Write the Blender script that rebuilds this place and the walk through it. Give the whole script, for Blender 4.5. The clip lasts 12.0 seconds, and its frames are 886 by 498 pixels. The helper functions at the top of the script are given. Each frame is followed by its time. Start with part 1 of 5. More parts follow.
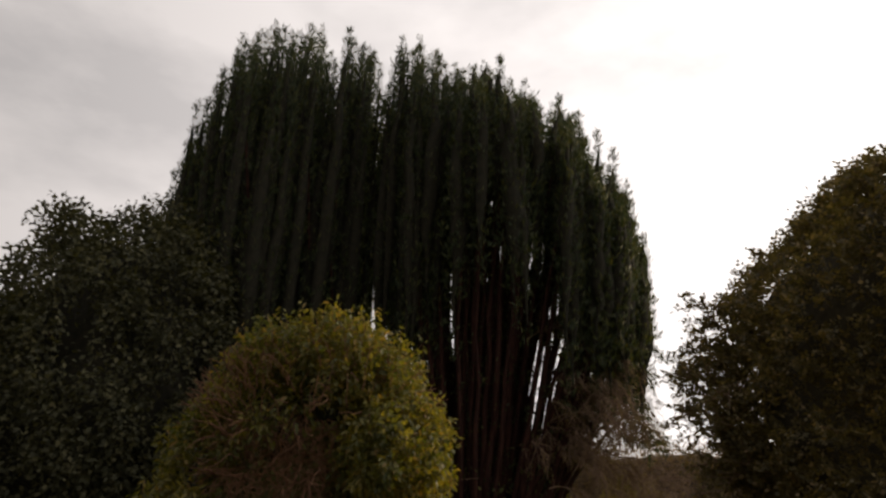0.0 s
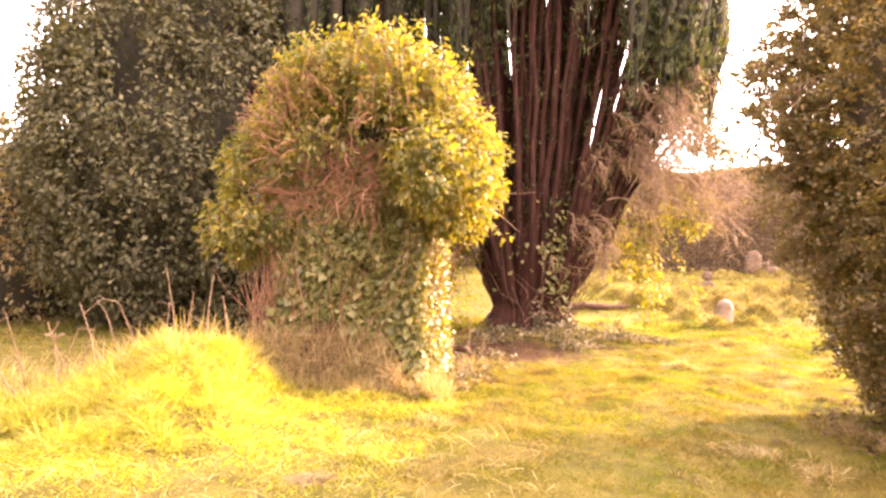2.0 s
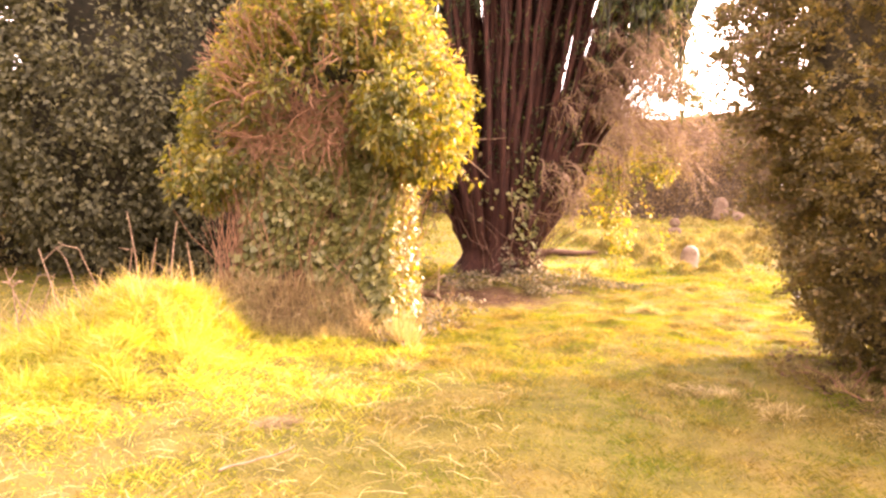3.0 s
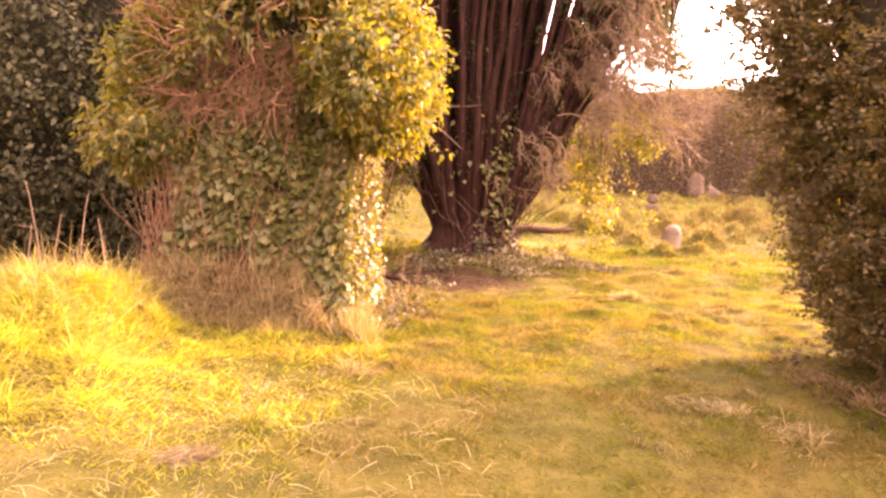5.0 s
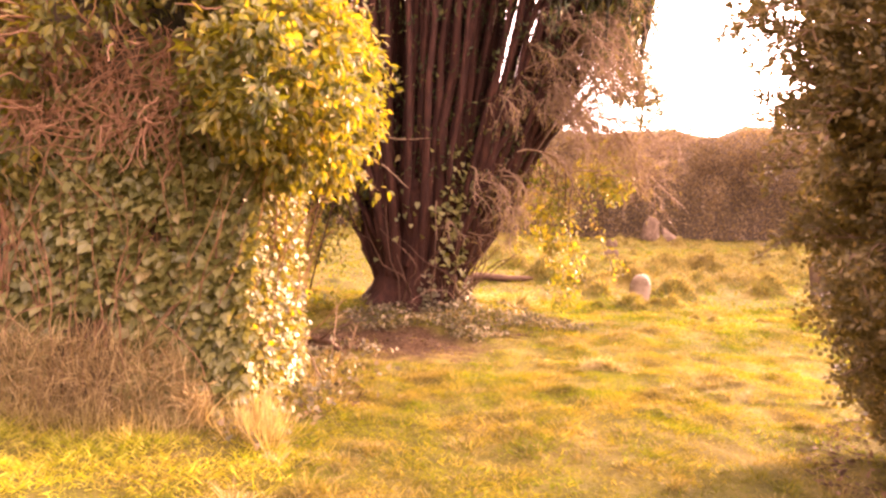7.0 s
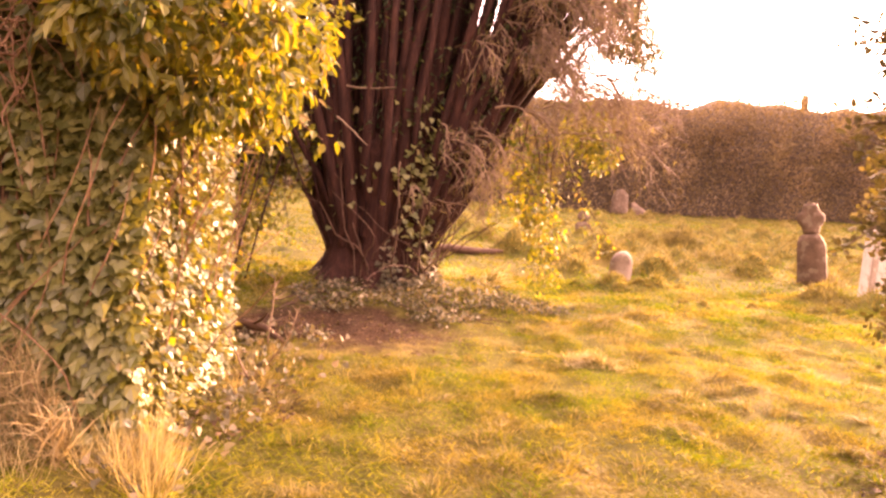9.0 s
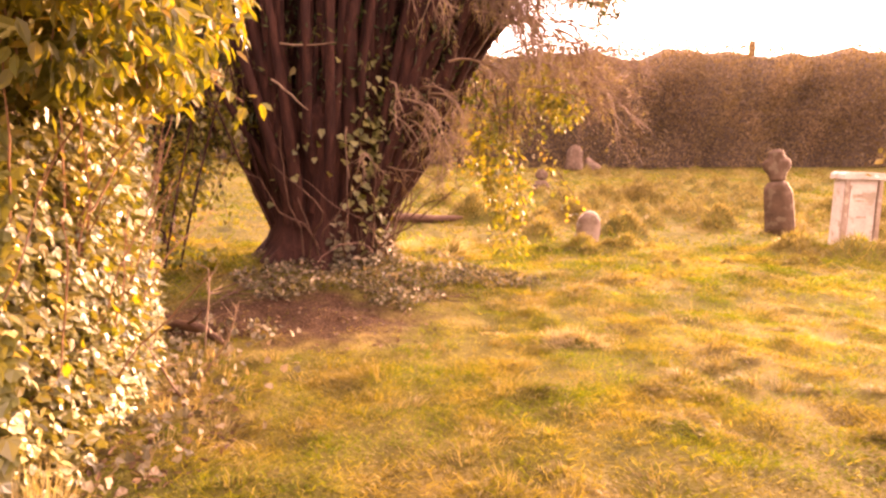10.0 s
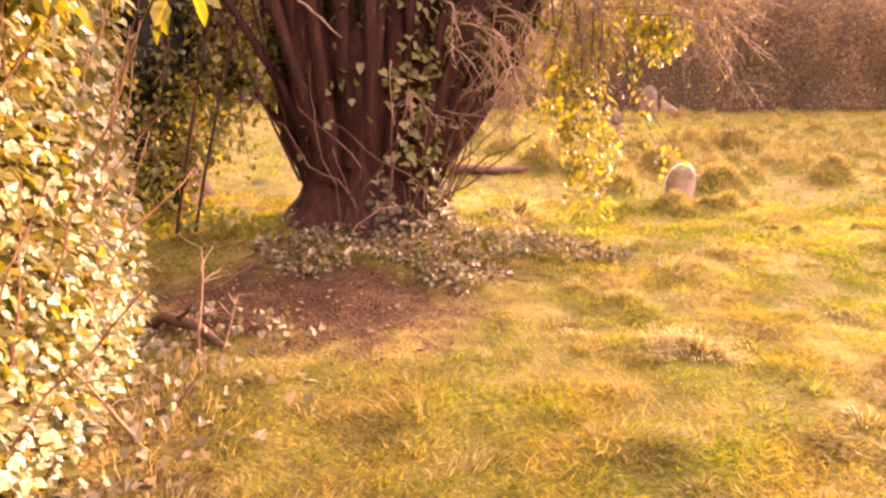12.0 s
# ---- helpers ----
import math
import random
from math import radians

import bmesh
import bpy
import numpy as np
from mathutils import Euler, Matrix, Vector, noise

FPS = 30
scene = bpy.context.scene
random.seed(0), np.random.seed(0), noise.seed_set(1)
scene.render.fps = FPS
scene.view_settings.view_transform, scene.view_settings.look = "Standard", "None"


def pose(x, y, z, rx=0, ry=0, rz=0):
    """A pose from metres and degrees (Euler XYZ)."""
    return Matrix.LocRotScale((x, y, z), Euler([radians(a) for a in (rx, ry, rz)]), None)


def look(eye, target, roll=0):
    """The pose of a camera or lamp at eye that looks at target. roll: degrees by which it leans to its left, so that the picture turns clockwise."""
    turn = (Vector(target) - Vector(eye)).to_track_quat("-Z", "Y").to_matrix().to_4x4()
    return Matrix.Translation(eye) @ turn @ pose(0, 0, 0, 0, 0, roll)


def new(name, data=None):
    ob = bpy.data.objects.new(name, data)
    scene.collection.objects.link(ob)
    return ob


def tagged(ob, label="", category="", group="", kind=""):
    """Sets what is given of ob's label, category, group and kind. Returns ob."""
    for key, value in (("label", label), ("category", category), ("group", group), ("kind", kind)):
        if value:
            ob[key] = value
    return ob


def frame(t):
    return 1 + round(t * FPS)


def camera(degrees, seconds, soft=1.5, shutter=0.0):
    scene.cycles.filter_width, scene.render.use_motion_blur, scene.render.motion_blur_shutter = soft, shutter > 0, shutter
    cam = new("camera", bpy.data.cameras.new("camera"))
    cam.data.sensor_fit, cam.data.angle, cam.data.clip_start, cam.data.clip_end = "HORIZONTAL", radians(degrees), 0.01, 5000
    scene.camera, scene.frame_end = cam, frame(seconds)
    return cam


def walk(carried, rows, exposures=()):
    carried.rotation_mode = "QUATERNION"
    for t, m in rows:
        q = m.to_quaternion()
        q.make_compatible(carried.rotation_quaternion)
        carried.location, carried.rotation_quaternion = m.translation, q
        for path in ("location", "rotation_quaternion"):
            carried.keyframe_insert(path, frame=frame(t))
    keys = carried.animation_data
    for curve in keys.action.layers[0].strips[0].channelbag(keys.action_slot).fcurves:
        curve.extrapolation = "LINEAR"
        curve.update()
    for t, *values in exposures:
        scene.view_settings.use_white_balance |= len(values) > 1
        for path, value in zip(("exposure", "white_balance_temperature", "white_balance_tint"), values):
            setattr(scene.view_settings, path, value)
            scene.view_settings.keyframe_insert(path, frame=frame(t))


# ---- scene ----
cam = camera(64.6, 12.0, soft=2.5)
METRES, EYE, TILT, LEAN, TURN = 6.8, 1.5, 0.0, 0.0, 1.8
ROWS = [
    (0.0, 0.0, 0.0, 0.0, -1.0, 23.44, -2.32),
    (0.5, 0.005, 0.0153, -0.0023, 0.97, 18.38, -1.86),
    (1.0, 0.0165, 0.0292, -0.0047, 3.38, 12.39, -1.05),
    (1.5, 0.0285, 0.042, -0.0051, 4.31, 4.55, -1.69),
    (2.0, 0.0355, 0.0455, -0.0058, 4.93, 0.98, -1.26),
    (2.5, 0.0375, 0.0481, -0.0068, 2.9, -1.35, -1.55),
    (3.0, 0.04, 0.0521, -0.0083, 2.6, -3.28, -1.27),
    (3.5, 0.0389, 0.0687, -0.0097, 1.22, -5.11, -1.91),
    (5.5, 0.0495, 0.2585, 0.0011, -0.24, -5.7, -2.71),
    (6.0, 0.056, 0.3202, 0.0021, -8.68, -5.33, -5.05),
    (6.5, 0.0568, 0.3716, 0.0048, -9.48, -4.78, -3.92),
    (7.0, 0.0612, 0.4347, 0.0056, -3.55, -2.12, -2.85),
    (7.5, 0.0601, 0.48, 0.0064, -4.24, -3.85, -4.85),
    (9.5, 0.076, 0.693, 0.0026, -8.56, -5.35, -3.1),
    (10.0, 0.0807, 0.7528, 0.0056, -10.59, -7.37, -1.68),
    (10.5, 0.0936, 0.8063, 0.0066, -6.33, -5.62, -1.51),
    (11.0, 0.106, 0.8557, 0.0075, -3.36, -8.4, -4.54),
    (11.5, 0.1099, 0.9204, 0.0058, -5.83, -10.53, -3.75),
    (12.0, 0.1115, 0.9751, 0.003, -5.79, -12.04, -1.51),
]
EXPOSURES = [(0.0, -1.55, 6700, 11), (0.5, -1.1, 6600, 11), (0.75, -0.8, 6700, 13), (1.0, -0.2, 6900, 18), (1.5, 2.2, 7900, 32), (2.0, 2.5, 8100, 38),
             (3.5, 2.38, 8300, 42), (5.5, 2.08, 8900, 56), (7.5, 2.13, 9200, 58), (10.0, 1.8, 9500, 61), (11.2, 1.88, 9400, 58), (12.0, 2.0, 8600, 58)]
walk(cam, [(t, pose(0, 0, EYE, TILT, LEAN, TURN) @ pose(METRES * x, METRES * y, METRES * z, 90 + pitch, roll, yaw)) for t, x, y, z, yaw, pitch, roll in ROWS], EXPOSURES)

# ---- light: low winter sun ahead and to the right, thin cloud ----
SUN_AZ, SUN_EL = radians(54), radians(12.5)
SUN_DIR = Vector((math.sin(SUN_AZ) * math.cos(SUN_EL), math.cos(SUN_AZ) * math.cos(SUN_EL), math.sin(SUN_EL)))
sun = new("sun", bpy.data.lights.new("sun", "SUN"))
sun.data.energy, sun.data.angle, sun.data.color = 5.0, radians(1.2), (1.0, 0.79, 0.47)
sun.matrix_world = look(SUN_DIR * 60, (0, 0, 0))

world = bpy.data.worlds.new("sky")
scene.world = world
world.use_nodes = True
wn, wl = world.node_tree.nodes, world.node_tree.links
wn.clear()
w_out = wn.new("ShaderNodeOutputWorld")
w_bg = wn.new("ShaderNodeBackground")
w_sky = wn.new("ShaderNodeTexSky")
w_sky.sky_type, w_sky.sun_disc, w_sky.sun_elevation, w_sky.sun_rotation = "NISHITA", False, SUN_EL, SUN_AZ
w_sky.dust_density = 3.0
w_co = wn.new("ShaderNodeTexCoord")
w_map = wn.new("ShaderNodeMapping")
w_map.inputs["Scale"].default_value = (1.6, 1.6, 4.0)
w_noise = wn.new("ShaderNodeTexNoise")
w_noise.inputs["Scale"].default_value, w_noise.inputs["Detail"].default_value, w_noise.inputs["Roughness"].default_value = 1.7, 7.0, 0.55
w_ramp = wn.new("ShaderNodeValToRGB")
w_ramp.color_ramp.elements[0].position, w_ramp.color_ramp.elements[1].position = 0.36, 0.58
w_ramp.color_ramp.elements[0].color, w_ramp.color_ramp.elements[1].color = (0.72, 0.72, 0.72, 1), (1, 1, 1, 1)
w_mix = wn.new("ShaderNodeMix")
w_mix.data_type = "RGBA"
w_lum = wn.new("ShaderNodeRGBToBW")
w_cloud = wn.new("ShaderNodeVectorMath")
w_cloud.operation = "MULTIPLY_ADD"
w_cloud.inputs[1].default_value = (1.15, 1.08, 1.04)
# thin cloud scatters the sun's light forward: brighter the nearer to the sun
w_dot = wn.new("ShaderNodeVectorMath")
w_dot.operation = "DOT_PRODUCT"
w_dot.inputs[1].default_value = SUN_DIR
w_half = wn.new("ShaderNodeMath")
w_half.operation = "MULTIPLY_ADD"
w_half.inputs[1].default_value, w_half.inputs[2].default_value = 0.5, 0.5
w_pow = wn.new("ShaderNodeMath")
w_pow.operation = "POWER"
w_pow.inputs[1].default_value = 1.4
w_amt = wn.new("ShaderNodeMath")
w_amt.operation = "MULTIPLY_ADD"
w_amt.inputs[1].default_value, w_amt.inputs[2].default_value = 30.0, 2.2
w_white = wn.new("ShaderNodeVectorMath")
w_white.operation = "MULTIPLY"
w_white.inputs[1].default_value = (1.0, 0.95, 0.94)
wl.new(w_co.outputs["Generated"], w_dot.inputs[0])
wl.new(w_dot.outputs["Value"], w_half.inputs[0])
wl.new(w_half.outputs[0], w_pow.inputs[0])
wl.new(w_pow.outputs[0], w_amt.inputs[0])
wl.new(w_amt.outputs[0], w_white.inputs[0])
wl.new(w_white.outputs["Vector"], w_cloud.inputs[2])
wl.new(w_sky.outputs["Color"], w_lum.inputs["Color"])
wl.new(w_lum.outputs["Val"], w_cloud.inputs[0])
wl.new(w_cloud.outputs["Vector"], w_mix.inputs["B"])
wl.new(w_co.outputs["Generated"], w_map.inputs["Vector"])
wl.new(w_map.outputs["Vector"], w_noise.inputs["Vector"])
wl.new(w_noise.outputs["Fac"], w_ramp.inputs["Fac"])
wl.new(w_ramp.outputs["Color"], w_mix.inputs["Factor"])
wl.new(w_sky.outputs["Color"], w_mix.inputs["A"])
wl.new(w_mix.outputs["Result"], w_bg.inputs["Color"])
w_bg.inputs["Strength"].default_value = 0.12
wl.new(w_bg.outputs["Background"], w_out.inputs["Surface"])

# ---- materials ----
def base_material(name):
    m = bpy.data.materials.new(name)
    m.use_nodes = True
    m.node_tree.nodes.clear()
    return m, m.node_tree.nodes, m.node_tree.links


def ramp(nodes, stops):
    r = nodes.new("ShaderNodeValToRGB")
    els = r.color_ramp.elements
    while len(els) < len(stops):
        els.new(0.5)
    for e, (p, c) in zip(els, stops):
        e.position, e.color = p, (*c, 1)
    return r


def leaf_material(name, stops, glow=0.4, through_tint=(1.6, 1.5, 0.5), rough=0.4, patch=0.0, patch_scale=0.8, patch_stops=None, gloss=0.35):
    """Thin leaf: a colour of its own for each leaf, light shining through from behind."""
    m, n, l = base_material(name)
    out = n.new("ShaderNodeOutputMaterial")
    geo = n.new("ShaderNodeNewGeometry")
    r = ramp(n, stops)
    l.new(geo.outputs["Random Per Island"], r.inputs["Fac"])
    colour = r.outputs["Color"]
    if patch_stops:
        co = n.new("ShaderNodeTexCoord")
        no = n.new("ShaderNodeTexNoise")
        no.inputs["Scale"].default_value, no.inputs["Detail"].default_value = patch_scale, 4.0
        l.new(co.outputs["Object"], no.inputs["Vector"])
        r2 = ramp(n, [(0.38, (0, 0, 0)), (0.62, (1, 1, 1))])
        l.new(no.outputs["Fac"], r2.inputs["Fac"])
        r3 = ramp(n, patch_stops)
        l.new(geo.outputs["Random Per Island"], r3.inputs["Fac"])
        sc = n.new("ShaderNodeMath")
        sc.operation = "MULTIPLY"
        sc.inputs[1].default_value = patch
        l.new(r2.outputs["Color"], sc.inputs[0])
        mx = n.new("ShaderNodeMix")
        mx.data_type = "RGBA"
        l.new(sc.outputs[0], mx.inputs["Factor"])
        l.new(colour, mx.inputs["A"])
        l.new(r3.outputs["Color"], mx.inputs["B"])
        colour = mx.outputs["Result"]
    p = n.new("ShaderNodeBsdfPrincipled")
    p.inputs["Roughness"].default_value = rough
    p.inputs["Specular IOR Level"].default_value = gloss
    l.new(colour, p.inputs["Base Color"])
    t = n.new("ShaderNodeBsdfTranslucent")
    tint = n.new("ShaderNodeMix")
    tint.data_type, tint.blend_type = "RGBA", "MULTIPLY"
    tint.inputs["Factor"].default_value = 1.0
    tint.inputs["B"].default_value = (*through_tint, 1)
    l.new(colour, tint.inputs["A"])
    l.new(tint.outputs["Result"], t.inputs["Color"])
    s = n.new("ShaderNodeMixShader")
    s.inputs["Fac"].default_value = glow
    l.new(p.outputs["BSDF"], s.inputs[1])
    l.new(t.outputs["BSDF"], s.inputs[2])
    l.new(s.outputs["Shader"], out.inputs["Surface"])
    return m


def rough_material(name, stops, scale=6.0, stretch=(1, 1, 1), rough=0.85, bump=0.4, fine=40.0, distance=0.02, gloss=0.3, spots=None):
    """Bark, stone and earth: two scales of noise in colour, relief from both."""
    m, n, l = base_material(name)
    out = n.new("ShaderNodeOutputMaterial")
    co = n.new("ShaderNodeTexCoord")
    mp = n.new("ShaderNodeMapping")
    mp.inputs["Scale"].default_value = stretch
    l.new(co.outputs["Object"], mp.inputs["Vector"])
    a = n.new("ShaderNodeTexNoise")
    a.inputs["Scale"].default_value, a.inputs["Detail"].default_value, a.inputs["Roughness"].default_value = scale, 6.0, 0.62
    b = n.new("ShaderNodeTexNoise")
    b.inputs["Scale"].default_value, b.inputs["Detail"].default_value = fine, 4.0
    l.new(mp.outputs["Vector"], a.inputs["Vector"])
    l.new(mp.outputs["Vector"], b.inputs["Vector"])
    mixf = n.new("ShaderNodeMath")
    mixf.operation = "MULTIPLY_ADD"
    mixf.inputs[1].default_value = 0.35
    l.new(b.outputs["Fac"], mixf.inputs[0])
    sub = n.new("ShaderNodeMath")
    sub.operation = "SUBTRACT"
    sub.inputs[1].default_value = 0.17
    l.new(a.outputs["Fac"], sub.inputs[0])
    l.new(sub.outputs[0], mixf.inputs[2])
    r = ramp(n, stops)
    l.new(mixf.outputs[0], r.inputs["Fac"])
    colour = r.outputs["Color"]
    if spots:
        v = n.new("ShaderNodeTexNoise")
        v.inputs["Scale"].default_value, v.inputs["Detail"].default_value = spots[0], 3.0
        l.new(co.outputs["Object"], v.inputs["Vector"])
        vr = ramp(n, [(0.56, (0, 0, 0)), (0.64, (1, 1, 1))])
        l.new(v.outputs["Fac"], vr.inputs["Fac"])
        mx = n.new("ShaderNodeMix")
        mx.data_type = "RGBA"
        mx.inputs["B"].default_value = (*spots[1], 1)
        l.new(vr.outputs["Color"], mx.inputs["Factor"])
        l.new(colour, mx.inputs["A"])
        colour = mx.outputs["Result"]
    p = n.new("ShaderNodeBsdfPrincipled")
    p.inputs["Roughness"].default_value = rough
    p.inputs["Specular IOR Level"].default_value = gloss
    l.new(colour, p.inputs["Base Color"])
    bp = n.new("ShaderNodeBump")
    bp.inputs["Strength"].default_value, bp.inputs["Distance"].default_value = bump, distance
    l.new(mixf.outputs[0], bp.inputs["Height"])
    l.new(bp.outputs["Normal"], p.inputs["Normal"])
    l.new(p.outputs["BSDF"], out.inputs["Surface"])
    return m


GRASS = leaf_material("grass_blades", [(0.0, (0.055, 0.085, 0.010)), (0.5, (0.115, 0.15, 0.014)), (0.85, (0.19, 0.19, 0.03)), (1.0, (0.30, 0.25, 0.085))],
                      glow=0.5, through_tint=(1.45, 1.4, 0.45), rough=0.55, patch=0.85, patch_scale=1.4,
                      patch_stops=[(0.0, (0.11, 0.08, 0.026)), (0.6, (0.21, 0.155, 0.055)), (1.0, (0.36, 0.275, 0.12))], gloss=0.15)
STRAW = leaf_material("straw_blades", [(0.0, (0.19, 0.15, 0.07)), (0.6, (0.36, 0.30, 0.15)), (1.0, (0.54, 0.46, 0.26))], glow=0.5,
                      through_tint=(1.3, 1.15, 0.7), rough=0.6, gloss=0.2)
MOUND_GRASS = leaf_material("long_grass_blades", [(0.0, (0.15, 0.20, 0.02)), (0.6, (0.33, 0.35, 0.045)), (1.0, (0.55, 0.50, 0.20))], glow=0.55,
                            through_tint=(1.6, 1.5, 0.5), rough=0.55, gloss=0.2, patch=0.8, patch_scale=3.5,
                            patch_stops=[(0.0, (0.16, 0.17, 0.03)), (0.5, (0.34, 0.29, 0.08)), (1.0, (0.52, 0.43, 0.18))])
# one ivy, two tones: shade put into the front's colour, sun into the flank's
SHADED_IVY = leaf_material("shaded_ivy_leaves", [(0.0, (0.07, 0.078, 0.02)), (0.6, (0.135, 0.135, 0.038)), (0.95, (0.19, 0.18, 0.06)), (1.0, (0.26, 0.20, 0.09))], glow=0.25,
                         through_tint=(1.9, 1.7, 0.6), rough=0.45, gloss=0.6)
SUNLIT_IVY = leaf_material("sunlit_ivy_leaves", [(0.0, (0.08, 0.085, 0.025)), (0.5, (0.165, 0.155, 0.046)), (0.85, (0.29, 0.25, 0.09)), (1.0, (0.43, 0.36, 0.17))], glow=0.28,
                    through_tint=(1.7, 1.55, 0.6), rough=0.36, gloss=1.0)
DULL_IVY = leaf_material("dull_ground_ivy", [(0.0, (0.07, 0.062, 0.042)), (0.5, (0.13, 0.118, 0.07)), (0.85, (0.21, 0.17, 0.11)), (1.0, (0.30, 0.22, 0.15))], glow=0.2,
                         through_tint=(1.6, 1.5, 0.7), rough=0.5, gloss=0.25)
IVY_TOP = leaf_material("flowering_ivy_leaves", [(0.0, (0.055, 0.072, 0.022)), (0.55, (0.10, 0.112, 0.032)), (0.9, (0.17, 0.155, 0.05)), (1.0, (0.25, 0.17, 0.08))], glow=0.44,
                        through_tint=(2.1, 1.9, 0.40), rough=0.45, gloss=0.5, patch=0.4, patch_scale=2.2,
                        patch_stops=[(0.0, (0.15, 0.12, 0.03)), (0.7, (0.34, 0.28, 0.045)), (1.0, (0.36, 0.24, 0.08))])
YEW = leaf_material("yew_needles", [(0.0, (0.022, 0.036, 0.014)), (0.6, (0.04, 0.058, 0.02)), (1.0, (0.10, 0.10, 0.03))], glow=0.25,
                    through_tint=(2.2, 1.9, 0.6), rough=0.5, gloss=0.3)
YEW_BUSH = leaf_material("bush_leaves", [(0.0, (0.08, 0.07, 0.034)), (0.6, (0.15, 0.125, 0.058)), (0.9, (0.24, 0.185, 0.09)), (1.0, (0.33, 0.24, 0.14))], glow=0.3,
                         through_tint=(2.0, 1.8, 0.6), rough=0.45, gloss=0.35, patch=0.4, patch_scale=1.8,
                         patch_stops=[(0.0, (0.09, 0.078, 0.032)), (1.0, (0.20, 0.145, 0.06))])
HOLLY = leaf_material("evergreen_leaves", [(0.0, (0.045, 0.046, 0.028)), (0.6, (0.075, 0.075, 0.042)), (1.0, (0.13, 0.12, 0.065))], glow=0.2,
                      through_tint=(2.0, 1.9, 0.6), rough=0.6, gloss=0.12)
HEDGE = leaf_material("hedge_leaves", [(0.0, (0.15, 0.11, 0.075)), (0.6, (0.22, 0.165, 0.112)), (1.0, (0.30, 0.225, 0.15))], glow=0.4,
                      through_tint=(1.8, 1.5, 0.6), rough=0.6, gloss=0.2, patch=0.75, patch_scale=0.55,
                      patch_stops=[(0.0, (0.10, 0.08, 0.055)), (0.7, (0.14, 0.112, 0.072)), (1.0, (0.20, 0.16, 0.10))])
HEDGE_CORE = rough_material("hedge_twigs", [(0.3, (0.07, 0.053, 0.037)), (0.7, (0.15, 0.11, 0.08))], scale=5.0, rough=0.95, bump=0.8)
# core of the path bush, coloured dark for the shade behind its leaves
BUSH_CORE = rough_material("bush_inner_shade", [(0.3, (0.03, 0.026, 0.015)), (0.7, (0.075, 0.06, 0.034))], scale=9.0, rough=0.95, bump=0.8)
# near-black cores: the shade deep inside foliage, put into colour
SHADE_CORE = rough_material("inner_shade", [(0.3, (0.012, 0.013, 0.008)), (0.7, (0.035, 0.03, 0.018))], scale=9.0, rough=0.95, bump=0.8)
BARK = rough_material("yew_bark", [(0.25, (0.013, 0.004, 0.003)), (0.5, (0.036, 0.011, 0.007)), (0.75, (0.085, 0.032, 0.02))], scale=5.0, stretch=(3, 3, 0.5), bump=0.8, fine=26, distance=0.03)
TWIG = rough_material("dead_twig_wood", [(0.3, (0.14, 0.085, 0.053)), (0.7, (0.29, 0.195, 0.13))], scale=12.0, rough=0.8, bump=0.3)
RED_TWIG = rough_material("dry_ivy_stems", [(0.3, (0.16, 0.078, 0.042)), (0.7, (0.32, 0.175, 0.105))], scale=12.0, rough=0.8, bump=0.3)
STONE = rough_material("weathered_gravestone", [(0.25, (0.20, 0.14, 0.105)), (0.55, (0.34, 0.26, 0.205)), (0.8, (0.46, 0.39, 0.33))], scale=4.0, bump=0.6, fine=30,
                       distance=0.02, spots=(7.0, (0.42, 0.38, 0.30)))
BROWN_STONE = rough_material("brown_sandstone", [(0.25, (0.07, 0.045, 0.032)), (0.55, (0.14, 0.09, 0.062)), (0.8, (0.23, 0.165, 0.12))], scale=4.0, bump=0.6, fine=30,
                             distance=0.02, spots=(6.0, (0.18, 0.14, 0.10)))
PALE_STONE = rough_material("pale_limestone", [(0.25, (0.36, 0.31, 0.27)), (0.6, (0.55, 0.50, 0.45)), (0.85, (0.66, 0.62, 0.56))], scale=3.0, bump=0.35, fine=36,
                            distance=0.012, spots=(5.0, (0.34, 0.29, 0.22)))
RUBBLE = rough_material("stump_rubble", [(0.25, (0.04, 0.03, 0.02)), (0.7, (0.13, 0.09, 0.06))], scale=5.0, bump=0.8, fine=24)
LITTER_WOOD = rough_material("dark_rotten_wood", [(0.25, (0.04, 0.022, 0.015)), (0.7, (0.15, 0.08, 0.05))], scale=7.0, stretch=(1, 1, 3), bump=0.7)


